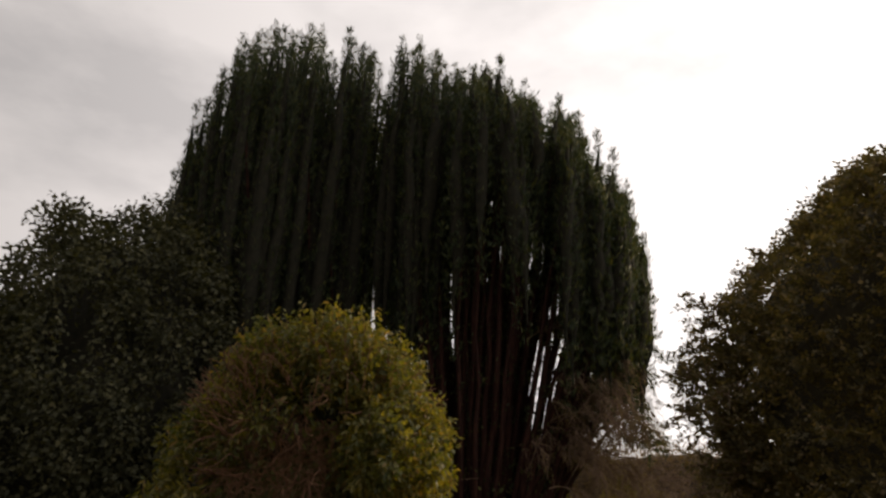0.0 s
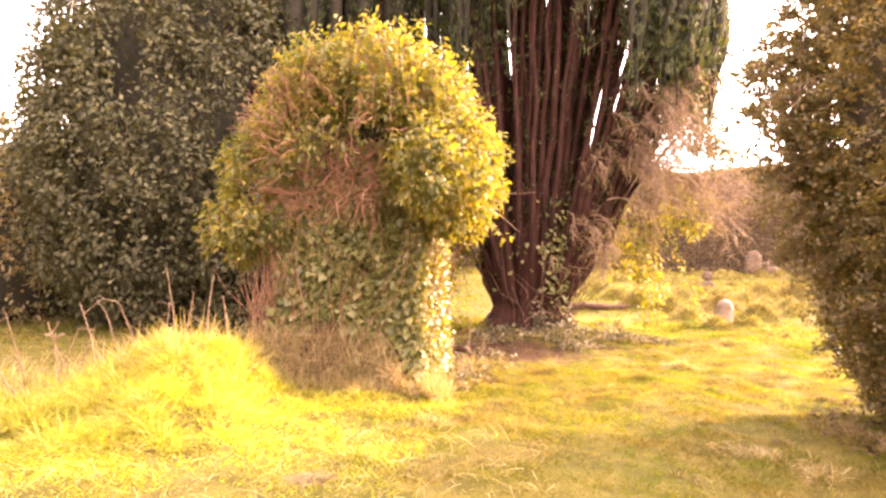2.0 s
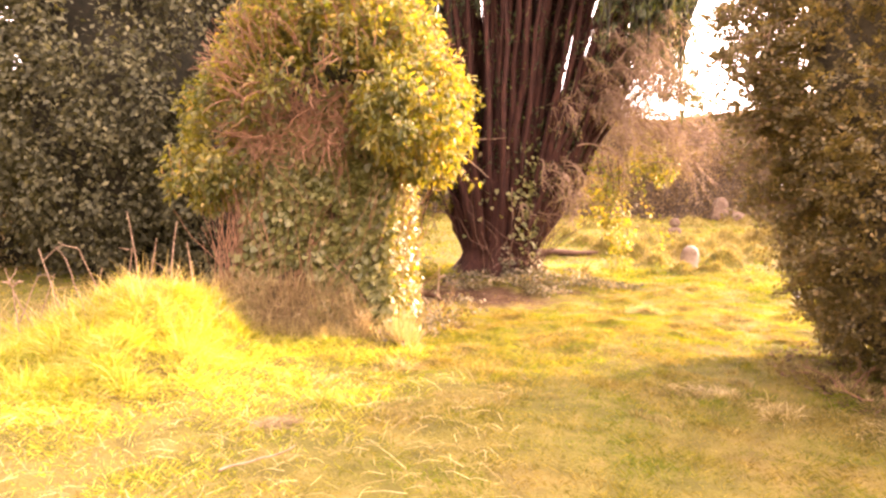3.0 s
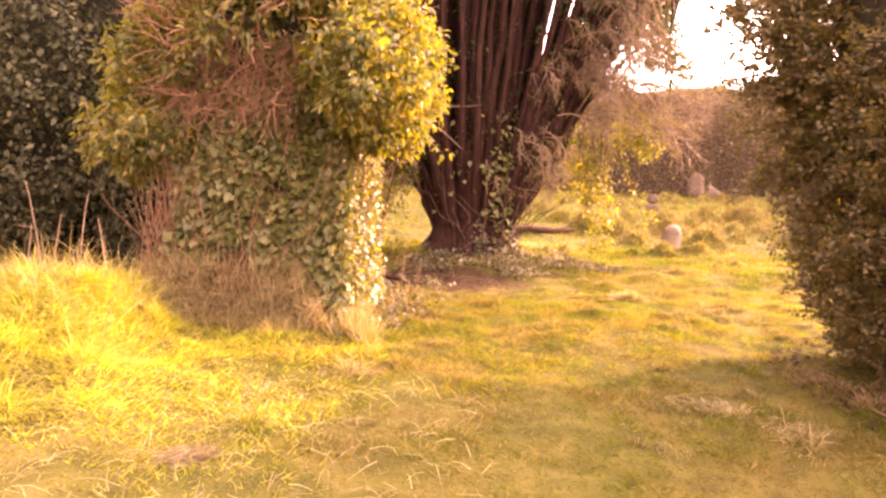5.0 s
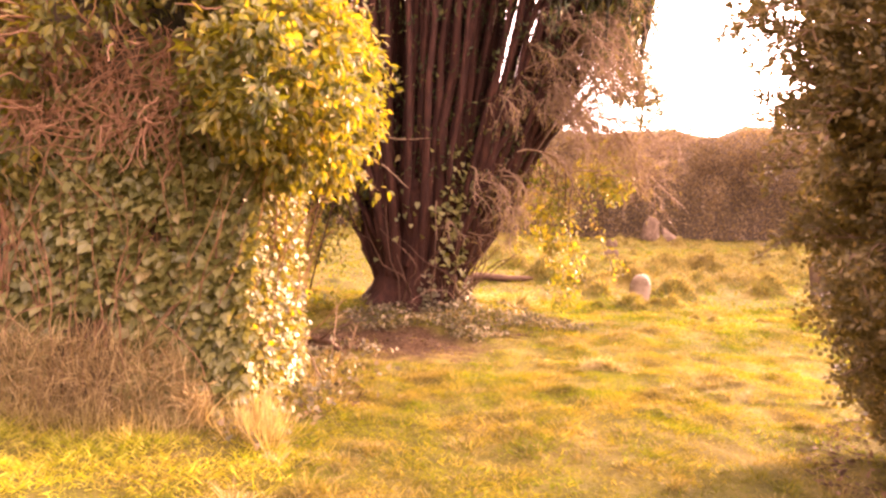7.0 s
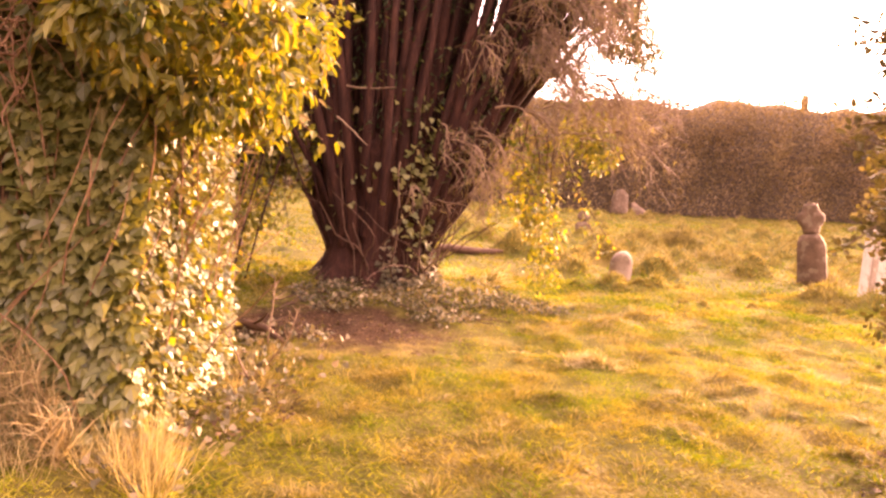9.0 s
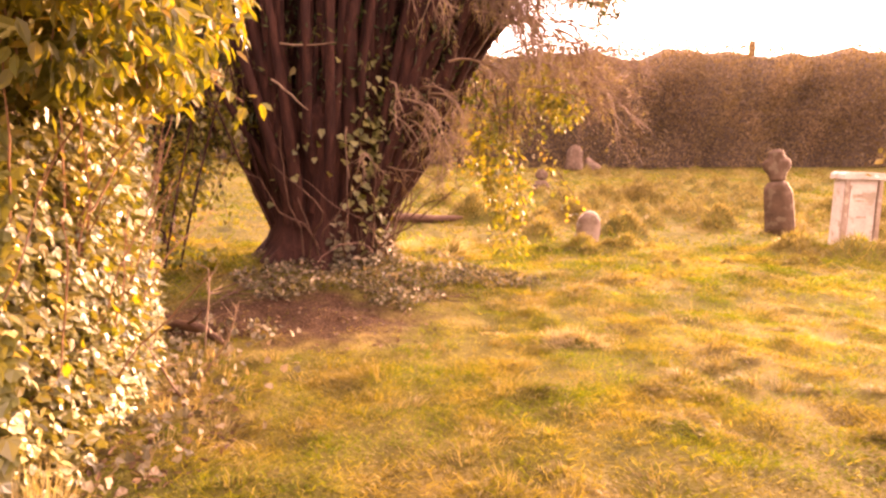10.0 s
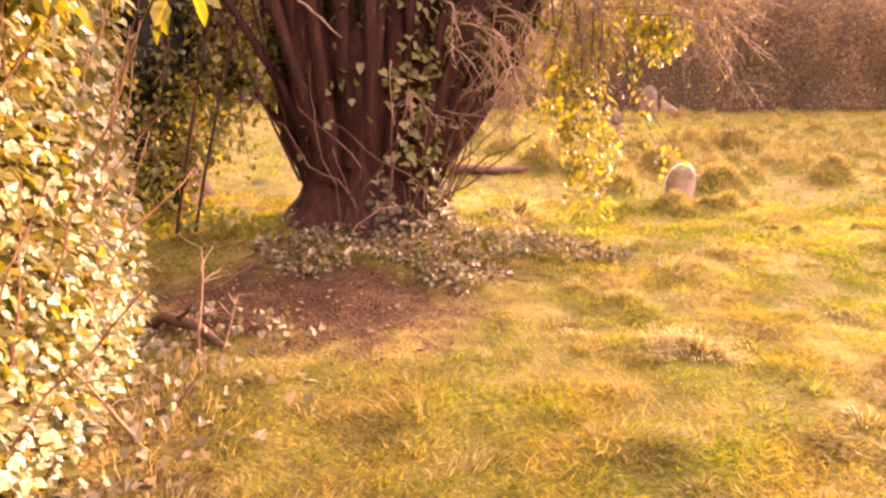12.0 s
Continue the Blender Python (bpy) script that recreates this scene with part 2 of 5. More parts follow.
def ground_material():
    m, n, l = base_material("ground_turf")
    out = n.new("ShaderNodeOutputMaterial")
    co = n.new("ShaderNodeTexCoord")
    sep = n.new("ShaderNodeSeparateXYZ")
    l.new(co.outputs["Object"], sep.inputs["Vector"])
    big, mid, fine = (n.new("ShaderNodeTexNoise") for _ in range(3))
    for t, s, d in ((big, 0.7, 4.0), (mid, 4.0, 5.0), (fine, 38.0, 4.0)):
        t.inputs["Scale"].default_value, t.inputs["Detail"].default_value = s, d
        l.new(co.outputs["Object"], t.inputs["Vector"])
    r1 = ramp(n, [(0.30, (0.06, 0.066, 0.014)), (0.5, (0.12, 0.105, 0.024)), (0.68, (0.20, 0.14, 0.05))])
    r2 = ramp(n, [(0.30, (0.04, 0.036, 0.012)), (0.55, (0.13, 0.11, 0.027)), (0.75, (0.24, 0.17, 0.065))])
    l.new(big.outputs["Fac"], r1.inputs["Fac"])
    l.new(mid.outputs["Fac"], r2.inputs["Fac"])
    mx = n.new("ShaderNodeMix")
    mx.data_type = "RGBA"
    mx.inputs["Factor"].default_value = 0.5
    l.new(r1.outputs["Color"], mx.inputs["A"])
    l.new(r2.outputs["Color"], mx.inputs["B"])
    # bare red-brown earth strewn with needles, in an oval under the yew
    ov = n.new("ShaderNodeVectorMath")
    ov.operation = "SUBTRACT"
    ov.inputs[1].default_value = (-0.1, 11.7, 0)
    l.new(co.outputs["Object"], ov.inputs[0])
    sc = n.new("ShaderNodeVectorMath")
    sc.operation = "MULTIPLY"
    sc.inputs[1].default_value = (0.62, 0.92, 0)
    l.new(ov.outputs["Vector"], sc.inputs[0])
    ln = n.new("ShaderNodeVectorMath")
    ln.operation = "LENGTH"
    l.new(sc.outputs["Vector"], ln.inputs[0])
    add = n.new("ShaderNodeMath")
    add.operation = "MULTIPLY_ADD"
    add.inputs[1].default_value, add.inputs[2].default_value = 0.9, -0.45
    l.new(mid.outputs["Fac"], add.inputs[0])
    su = n.new("ShaderNodeMath")
    l.new(ln.outputs["Value"], su.inputs[0])
    l.new(add.outputs[0], su.inputs[1])
    em = ramp(n, [(0.55, (1, 1, 1)), (1.05, (0, 0, 0))])
    l.new(su.outputs[0], em.inputs["Fac"])
    er = ramp(n, [(0.3, (0.022, 0.011, 0.007)), (0.55, (0.055, 0.028, 0.015)), (0.75, (0.13, 0.078, 0.04))])
    l.new(fine.outputs["Fac"], er.inputs["Fac"])
    m2 = n.new("ShaderNodeMix")
    m2.data_type = "RGBA"
    l.new(em.outputs["Color"], m2.inputs["Factor"])
    l.new(mx.outputs["Result"], m2.inputs["A"])
    l.new(er.outputs["Color"], m2.inputs["B"])
    p = n.new("ShaderNodeBsdfPrincipled")
    p.inputs["Roughness"].default_value = 0.95
    p.inputs["Specular IOR Level"].default_value = 0.1
    l.new(m2.outputs["Result"], p.inputs["Base Color"])
    bp = n.new("ShaderNodeBump")
    bp.inputs["Strength"].default_value, bp.inputs["Distance"].default_value = 0.9, 0.05
    ad = n.new("ShaderNodeMath")
    l.new(mid.outputs["Fac"], ad.inputs[0])
    l.new(fine.outputs["Fac"], ad.inputs[1])
    l.new(ad.outputs[0], bp.inputs["Height"])
    l.new(bp.outputs["Normal"], p.inputs["Normal"])
    l.new(p.outputs["BSDF"], out.inputs["Surface"])
    return m


GROUND = ground_material()

# ---- mesh tools ----
RNG = np.random.default_rng(7)


def np_mesh(name, verts, faces, mat, smooth=False):
    """A mesh from arrays: verts (n, 3), faces (m, k)."""
    verts, faces = np.asarray(verts, dtype=np.float32), np.asarray(faces, dtype=np.int32)
    me = bpy.data.meshes.new(name)
    k = faces.shape[1]
    me.vertices.add(len(verts))
    me.vertices.foreach_set("co", verts.ravel())
    me.loops.add(faces.size)
    me.loops.foreach_set("vertex_index", faces.ravel())
    me.polygons.add(len(faces))
    me.polygons.foreach_set("loop_start", np.arange(len(faces), dtype=np.int32) * k)
    me.polygons.foreach_set("use_smooth", np.full(len(faces), smooth))
    me.materials.append(mat)
    me.update(calc_edges=True)
    return me


def thing(name, label, category, at=(0, 0, 0), group="", kind=""):
    """An Empty that holds the parts of a thing."""
    ob = new(name)
    ob.location = at
    ob.empty_display_size = 0.2
    return tagged(ob, label, category, group, kind)


def piece(name, me, parent, label="", kind=""):
    """One mesh as a part under a thing; the mesh is given in world coordinates."""
    ob = new(name, me)
    ob.parent = parent
    if parent is not None:
        top, at = parent, Vector((0, 0, 0))
        while top is not None:
            at += top.location
            top = top.parent
        ob.location = -at
    return tagged(ob, label, kind=kind)


def part(name, bm, mat, parent, label="", smooth=False):
    me = bpy.data.meshes.new(name)
    bm.to_mesh(me)
    bm.free()
    me.materials.append(mat)
    if smooth:
        me.polygons.foreach_set("use_smooth", [True] * len(me.polygons))
    return piece(name, me, parent, label)


def unit(v):
    return v / np.maximum(np.linalg.norm(v, axis=-1, keepdims=True), 1e-6)


# leaf outlines: along, across, out of the leaf's plane
RHOMB = (np.array([(0, 0, 0), (0.45, -0.5, 0.05), (1, 0, 0), (0.45, 0.5, 0.05)]), np.array([(0, 1, 2), (0, 2, 3)]))
BLADE = (np.array([(0, -0.5, 0), (0, 0.5, 0), (0.5, -0.38, 0.06), (0.5, 0.38, 0.06), (1, 0, 0.25)]), np.array([(0, 1, 3), (0, 3, 2), (2, 3, 4)]))
ARCH_BLADE = (np.array([(0, -0.5, 0), (0, 0.5, 0), (0.45, -0.45, 0.02), (0.45, 0.45, 0.02), (0.8, -0.3, -0.16), (0.8, 0.3, -0.16), (1.0, 0, -0.42)]),
              np.array([(0, 1, 3), (0, 3, 2), (2, 3, 5), (2, 5, 4), (4, 5, 6)]))
BENT_BLADE = (np.array([(0, -0.5, 0), (0, 0.5, 0), (0.55, -0.42, 0.04), (0.55, 0.42, 0.04), (1.0, 0, -0.3)]), np.array([(0, 1, 3), (0, 3, 2), (2, 3, 4)]))
IVY_LEAF = (np.array([(0, 0, 0), (-0.06, -0.34, 0.03), (0.30, -0.52, -0.03), (0.52, -0.36, 0.04), (1.0, 0, -0.10), (0.52, 0.36, 0.04), (0.30, 0.52, -0.03), (-0.06, 0.34, 0.03)]),
            np.array([(0, 1, 2), (0, 2, 3), (0, 3, 4), (0, 4, 5), (0, 5, 6), (0, 6, 7)]))
OVAL_LEAF = (np.array([(0, 0, 0), (0.25, -0.36, 0.05), (0.62, -0.34, 0.04), (1, 0, -0.08), (0.62, 0.34, 0.04), (0.25, 0.36, 0.05)]),
             np.array([(0, 1, 2), (0, 2, 3), (0, 3, 4), (0, 4, 5)]))


def leaves(P, U, N, length, width, shape):
    """Leaf after leaf in one array: foot points P, directions U, facings N."""
    tv, tf = shape
    U = unit(U)
    S = unit(np.cross(N, U))
    W = np.cross(U, S)
    L = np.broadcast_to(np.asarray(length, dtype=float), (len(P),))[:, None, None]
    B = np.broadcast_to(np.asarray(width, dtype=float), (len(P),))[:, None, None]
    V = P[:, None] + U[:, None] * L * tv[None, :, :1] + S[:, None] * B * tv[None, :, 1:2] + W[:, None] * L * tv[None, :, 2:3]
    F = tf[None] + (np.arange(len(P)) * len(tv))[:, None, None]
    return V.reshape(-1, 3), F.reshape(-1, 3)


def join(chunks):
    V, F, o = [], [], 0
    for v, f in chunks:
        V.append(v)
        F.append(f + o)
        o += len(v)
    return np.concatenate(V), np.concatenate(F)


def tube(points, radii, sides=6):
    """A tapered round stem along points, as quads."""
    P = np.asarray(points, dtype=float)
    T = unit(np.gradient(P, axis=0))
    ref = np.where(np.abs(T[:, 2:3]) > 0.9, np.array([[1.0, 0, 0]]), np.array([[0, 0, 1.0]]))
    A = unit(np.cross(T, ref))
    for i in range(1, len(P)):
        if np.dot(A[i], A[i - 1]) < 0:
            A[i] = -A[i]
    B = np.cross(T, A)
    a = np.linspace(0, 2 * math.pi, sides, endpoint=False)
    R = np.asarray(radii, dtype=float)[:, None, None]
    V = P[:, None] + R * (A[:, None] * np.cos(a)[None, :, None] + B[:, None] * np.sin(a)[None, :, None])
    i, j = np.meshgrid(np.arange(len(P) - 1), np.arange(sides), indexing="ij")
    k = (j + 1) % sides
    F = np.stack([i * sides + j, i * sides + k, (i + 1) * sides + k, (i + 1) * sides + j], axis=-1).reshape(-1, 4)
    return V.reshape(-1, 3), F


def bezier(a, b, c, n):
    t = np.linspace(0, 1, n)[:, None]
    return (1 - t) ** 2 * np.asarray(a) + 2 * t * (1 - t) * np.asarray(b) + t ** 2 * np.asarray(c)


def wander(p, n, step, direction, bend, droop=0.0):
    """A crooked twig: n points from p."""
    pts, d = [np.asarray(p, dtype=float)], unit(np.asarray(direction, dtype=float))
    for _ in range(n - 1):
        d = unit(d + RNG.normal(0, bend, 3) + np.array((0, 0, -droop)))
        pts.append(pts[-1] + d * step)
    return np.array(pts)


def value_noise(x, y, s, seed=0):
    """Smooth noise in the plane, about -1 to 1, from a few sines."""
    g = np.random.default_rng(seed)
    out = np.zeros_like(np.asarray(x, dtype=float))
    for _ in range(7):
        a, ph, k = g.uniform(0, 6.28), g.uniform(0, 6.28), g.uniform(0.6, 1.7) / s
        out += np.sin((np.cos(a) * x + np.sin(a) * y) * k * 2.2 + ph)
    return out / 3.2


def smoothstep(a, b, x):
    t = np.clip((x - a) / (b - a), 0, 1)
    return t * t * (3 - 2 * t)


TG = np.random.default_rng(5)
TUSSOCKS = [(x, y, r) for x, y, r in zip(TG.uniform(0.5, 24, 170), TG.uniform(16.8, 36, 170), TG.uniform(0.2, 0.46, 170)) if math.hypot(x - 9.2, y - 18.2) > 0.9]
TUSSOCKS += [(4.85, 15.25, 0.28), (4.15, 15.35, 0.26), (9.3, 17.5, 0.42), (8.3, 14.7, 0.45), (9.0, 14.5, 0.5), (7.8, 15.4, 0.4), (5.4, 18.6, 0.36), (6.3, 18.9, 0.42), (8.1, 19.0, 0.45),
             (10.4, 18.7, 0.4), (8.8, 20.4, 0.4), (7.2, 19.8, 0.4), (4.9, 19.4, 0.3), (6.9, 21.5, 0.4), (3.9, 11.6, 0.25), (1.6, 9.5, 0.2), (3.2, 12.6, 0.3)]
TUSSOCKS += [(x, y, r) for x, y, r in zip(TG.uniform(-0.2, 7.5, 130), TG.uniform(6.0, 16.0, 130), TG.uniform(0.07, 0.17, 130)) if math.hypot(x - 5.5, y - 6.6) > 2.4 and math.hypot((x + 0.1) * 0.55, (y - 11.7) * 0.78) > 1.1 and math.hypot(x - 0.3, y - 13.8) > 1.3]
TUSSOCKS += [(x, y, r) for x, y, r in zip(TG.uniform(2.0, 13, 70), TG.uniform(16.5, 24, 70), TG.uniform(0.22, 0.42, 70)) if math.hypot(x - 9.2, y - 18.2) > 1.2]


BANK_CLUMPS = list(zip(TG.uniform(-5.2, -1.9, 60), TG.uniform(5.0, 7.2, 60), TG.uniform(0.14, 0.26, 60)))


def ground_z(x, y):
    x, y = np.asarray(x, dtype=float), np.asarray(y, dtype=float)
    rise = np.clip(y - 11, 0, 34)
    z = 0.042 * rise * smoothstep(0, 3, rise) + 0.0012 * np.clip(x - 11, 0, 20) * rise
    # grassy bank beside the path, swollen ground at the yew's foot
    ridge = smoothstep(-2.08, -2.62, x) * (0.2 + 0.8 * smoothstep(-4.1, -2.85, x)) * smoothstep(-6.6, -4.6, x)
    z = z + 0.58 * ridge * np.exp(-(np.abs(y - 6.55) / 0.85) ** 2.4) + 0.17 * np.exp(-(((x + 2.6) / 1.15) ** 2 + ((y - 5.5) / 0.9) ** 2))
    z = z + 0.22 * np.exp(-(((x - 0.2) / 1.3) ** 2 + ((y - 13.9) / 1.3) ** 2))
    near = smoothstep(60, 30, np.hypot(x, y - 10))
    for tx, ty, tr in TUSSOCKS + BANK_CLUMPS:
        close = (np.abs(x - tx) < 3 * tr) & (np.abs(y - ty) < 3 * tr)
        if close.any():
            z = z + np.where(close, (0.8 if ty > 14 else 0.3 if tx < -1.5 else 0.2) * tr * np.exp(-((x - tx) ** 2 + (y - ty) ** 2) / (0.55 * tr * tr)), 0.0)
    return z + near * (0.035 * value_noise(x, y, 1.5, 3) + 0.017 * value_noise(x, y, 0.38, 4) + 0.011 * value_noise(x, y, 0.2, 6))

# ---- ground: one sheet to the horizon ----
def axis(lo, hi, step, far):
    core = np.arange(lo, hi + step / 2, step)
    grow = np.geomspace(step * 2, far, 26)
    return np.concatenate([lo - grow[::-1], core, hi + grow])


gx, gy = axis(-12, 24, 0.2, 2500), axis(-4, 42, 0.2, 2500)
gx = np.sort(np.concatenate([gx, np.arange(-1.9, 8.2, 0.2)]))
gy = np.sort(np.concatenate([gy, np.arange(4.1, 22.0, 0.2)]))
GX, GY = np.meshgrid(gx, gy)
GV = np.stack([GX, GY, ground_z(GX, GY)], axis=-1).reshape(-1, 3)
gi, gj = np.meshgrid(np.arange(len(gy) - 1), np.arange(len(gx) - 1), indexing="ij")
g0 = gi * len(gx) + gj
GF = np.stack([g0, g0 + 1, g0 + len(gx) + 1, g0 + len(gx)], axis=-1).reshape(-1, 4)
ground = new("ground", np_mesh("ground", GV, GF, GROUND, smooth=True))
tagged(ground, "rough sunlit churchyard turf with a worn path and bare earth under the yew", "ground", kind="structure")


def bare(x, y):
    """How bare the earth is, 0 to 1, under the yew and under the stump."""
    d = np.hypot((x + 0.1) * 0.55, (y - 11.7) * 0.78) + 0.22 * value_noise(x, y, 0.4, 9)
    return smoothstep(1.25, 0.55, d)


def grass_field(x0, x1, y0, y1, count, h0, h1, w, shape, clump=0.6, seed=1, edge=None):
    g = np.random.default_rng(seed)
    x, y = g.uniform(x0, x1, count), g.uniform(y0, y1, count)
    c = value_noise(x, y, 0.45, 21) * 0.6 + value_noise(x, y, 1.6, 22) * 0.5
    keep = (g.uniform(size=count) < 0.62 + 0.4 * c) & (g.uniform(size=count) > bare(x, y) * 0.97)
    if edge is not None:
        rim = 0.5 * value_noise(x, y, 0.7, 51)
        keep &= g.uniform(size=count) < smoothstep(0.9, -0.9, x - edge + rim) * smoothstep(-6.0, -4.6, x + rim) * smoothstep(2.6, 3.8, y + rim)
    keep &= ~((x > -2.75) & (x < -0.85) & (y > 8.1) & (y < 11.0))
    x, y, c = x[keep], y[keep], c[keep]
    n = len(x)
    P = np.stack([x, y, ground_z(x, y) - 0.005], axis=-1)
    a = g.uniform(0, 6.283, n)
    lean = g.uniform(0.5, 2.4, n)
    wind = np.stack([value_noise(x, y, 0.8, 31), value_noise(x, y, 0.8, 32)], axis=-1) * 0.6
    U = np.stack([np.cos(a) * lean + wind[:, 0], np.sin(a) * lean + wind[:, 1], np.ones(n)], axis=-1)
    N = np.stack([np.cos(a + 1.5), np.sin(a + 1.5), g.uniform(-0.2, 0.5, n)], axis=-1)
    L = g.uniform(h0, h1, n) * (1 + clump * np.clip(c, -0.7, 1.2))
    return leaves(P, U, N, L, w * g.uniform(0.7, 1.4, n), shape)


grass = new("grass", np_mesh("grass", *join([
    grass_field(-5.5, 6.5, 2.2, 8.5, 170000, 0.025, 0.068, 0.0045, BENT_BLADE, seed=1),
    grass_field(-12, 12, -5, 2.3, 16000, 0.04, 0.1, 0.014, RHOMB, seed=6),
    grass_field(-12, -5.4, 2.2, 16.0, 14000, 0.05, 0.12, 0.016, RHOMB, seed=9),
    grass_field(6.4, 14, 2.2, 16.0, 18000, 0.05, 0.12, 0.016, RHOMB, seed=10),
    grass_field(-2.5, 7.0, 8.5, 12.5, 190000, 0.022, 0.06, 0.0038, BENT_BLADE, seed=5),
    grass_field(-5.5, 9.5, 12.5, 16.0, 70000, 0.04, 0.09, 0.009, BENT_BLADE, seed=2),
    grass_field(-11, 24, 16.0, 41.0, 120000, 0.05, 0.12, 0.02, RHOMB, seed=3)]), GRASS))
tagged(grass, "short tufted yellow-green grass with dry straw patches", "grass", kind="stuff")


def blades_round(cx, cy, r, count, h, w, g, spread=0.9, lift=0.0):
    """A tussock: blades that spring from a round foot and arch outward."""
    a, q = g.uniform(0, 6.283, count), np.sqrt(g.uniform(size=count))
    x, y = cx + np.cos(a) * q * r, cy + np.sin(a) * q * r
    P = np.stack([x, y, ground_z(x, y) + lift * (1 - q * q)], axis=-1)
    U = np.stack([np.cos(a) * q * spread, np.sin(a) * q * spread, np.full(count, 0.8)], axis=-1) + g.normal(0, 0.25, (count, 3))
    N = np.stack([-np.cos(a), -np.sin(a), np.full(count, 0.8)], axis=-1) + g.normal(0, 0.3, (count, 3))
    return leaves(P, U, N, h * g.uniform(0.6, 1.15, count), w * g.uniform(0.7, 1.3, count), BLADE)


# long matted grass on the bank
g = np.random.default_rng(11)
bx, by = g.uniform(-6.2, -1.9, 60000), g.uniform(4.4, 7.7, 60000)
hz = ground_z(bx, by)
keep = hz > 0.10 + g.uniform(-0.08, 0.08, len(bx))
bx, by, hz = bx[keep], by[keep], hz[keep]
n = len(bx)
a = g.uniform(0, 6.283, n)
bank = leaves(np.stack([bx, by, hz - 0.01], axis=-1),
              np.stack([np.cos(a) * 0.9 + 0.5 * value_noise(bx, by, 0.5, 42), np.sin(a) * 0.9 - 0.4, g.uniform(0.25, 0.9, n)], axis=-1),
              np.stack([np.cos(a + 1.5), np.sin(a + 1.5), np.full(n, 0.6)], axis=-1), g.uniform(0.04, 0.15, n) * (1 + 0.5 * value_noise(bx, by, 0.3, 41)), g.uniform(0.003, 0.008, n), BENT_BLADE)


def shaggy_clump(cx, cy, r, count, h, w, g, flow):
    """Long blades from one foot that fall over to one side."""
    a, q = g.uniform(0, 6.283, count), np.sqrt(g.uniform(size=count))
    x, y = cx + np.cos(a) * q * r, cy + np.sin(a) * q * r
    P = np.stack([x, y, ground_z(x, y) - 0.01], axis=-1)
    U = np.stack([np.cos(a) * q * 0.7 + flow[0], np.sin(a) * q * 0.7 + flow[1], g.uniform(0.35, 1.0, count)], axis=-1) + g.normal(0, 0.16, (count, 3))
    N = np.stack([-np.cos(a) * 0.3, -np.sin(a) * 0.3, np.ones(count)], axis=-1) + g.normal(0, 0.25, (count, 3))
    return leaves(P, U, N, h * g.uniform(0.5, 1.2, count), w * g.uniform(0.6, 1.4, count), ARCH_BLADE if h > 0.12 else BENT_BLADE)


bank = [bank]
for i in range(330):
    cx, cy = g.uniform(-5.8, -2.15), g.uniform(4.7, 7.2)
    if float(ground_z(cx, cy)) > 0.12:
        f = g.normal(-0.1, 0.45)
        bank.append(shaggy_clump(cx, cy, g.uniform(0.05, 0.17), 90, g.uniform(0.12, 0.30), 0.005, g, (f, g.normal(-0.35, 0.35))))
bank = join(bank)
tagged(new("long_grass", np_mesh("long_grass", *bank, MOUND_GRASS)), "long backlit golden grass on a low bank", "grass", kind="stuff")

meadow = grass_field(-5.8, 0.6, 2.6, 7.6, 115000, 0.035, 0.10, 0.0055, BLADE, seed=8, edge=-1.1)
tagged(new("meadow_grass", np_mesh("meadow_grass", *meadow, MOUND_GRASS)), "matted long yellow grass beside the path", "grass", kind="stuff")

straw_chunks = []
hx = -2.2 - 3.4 * g.uniform(size=1500)
hy = g.uniform(5.9, 7.1, 1500)
straw_chunks.append(leaves(np.stack([hx, hy, ground_z(hx, hy)], axis=-1), np.stack([g.normal(-0.1, 0.6, 1500), g.normal(0, 0.4, 1500), np.ones(1500)], axis=-1), np.array((0, 0, 0.6)) + g.normal(0, 0.6, (1500, 3)),
                           g.uniform(0.10, 0.44, 1500), 0.006, ARCH_BLADE))
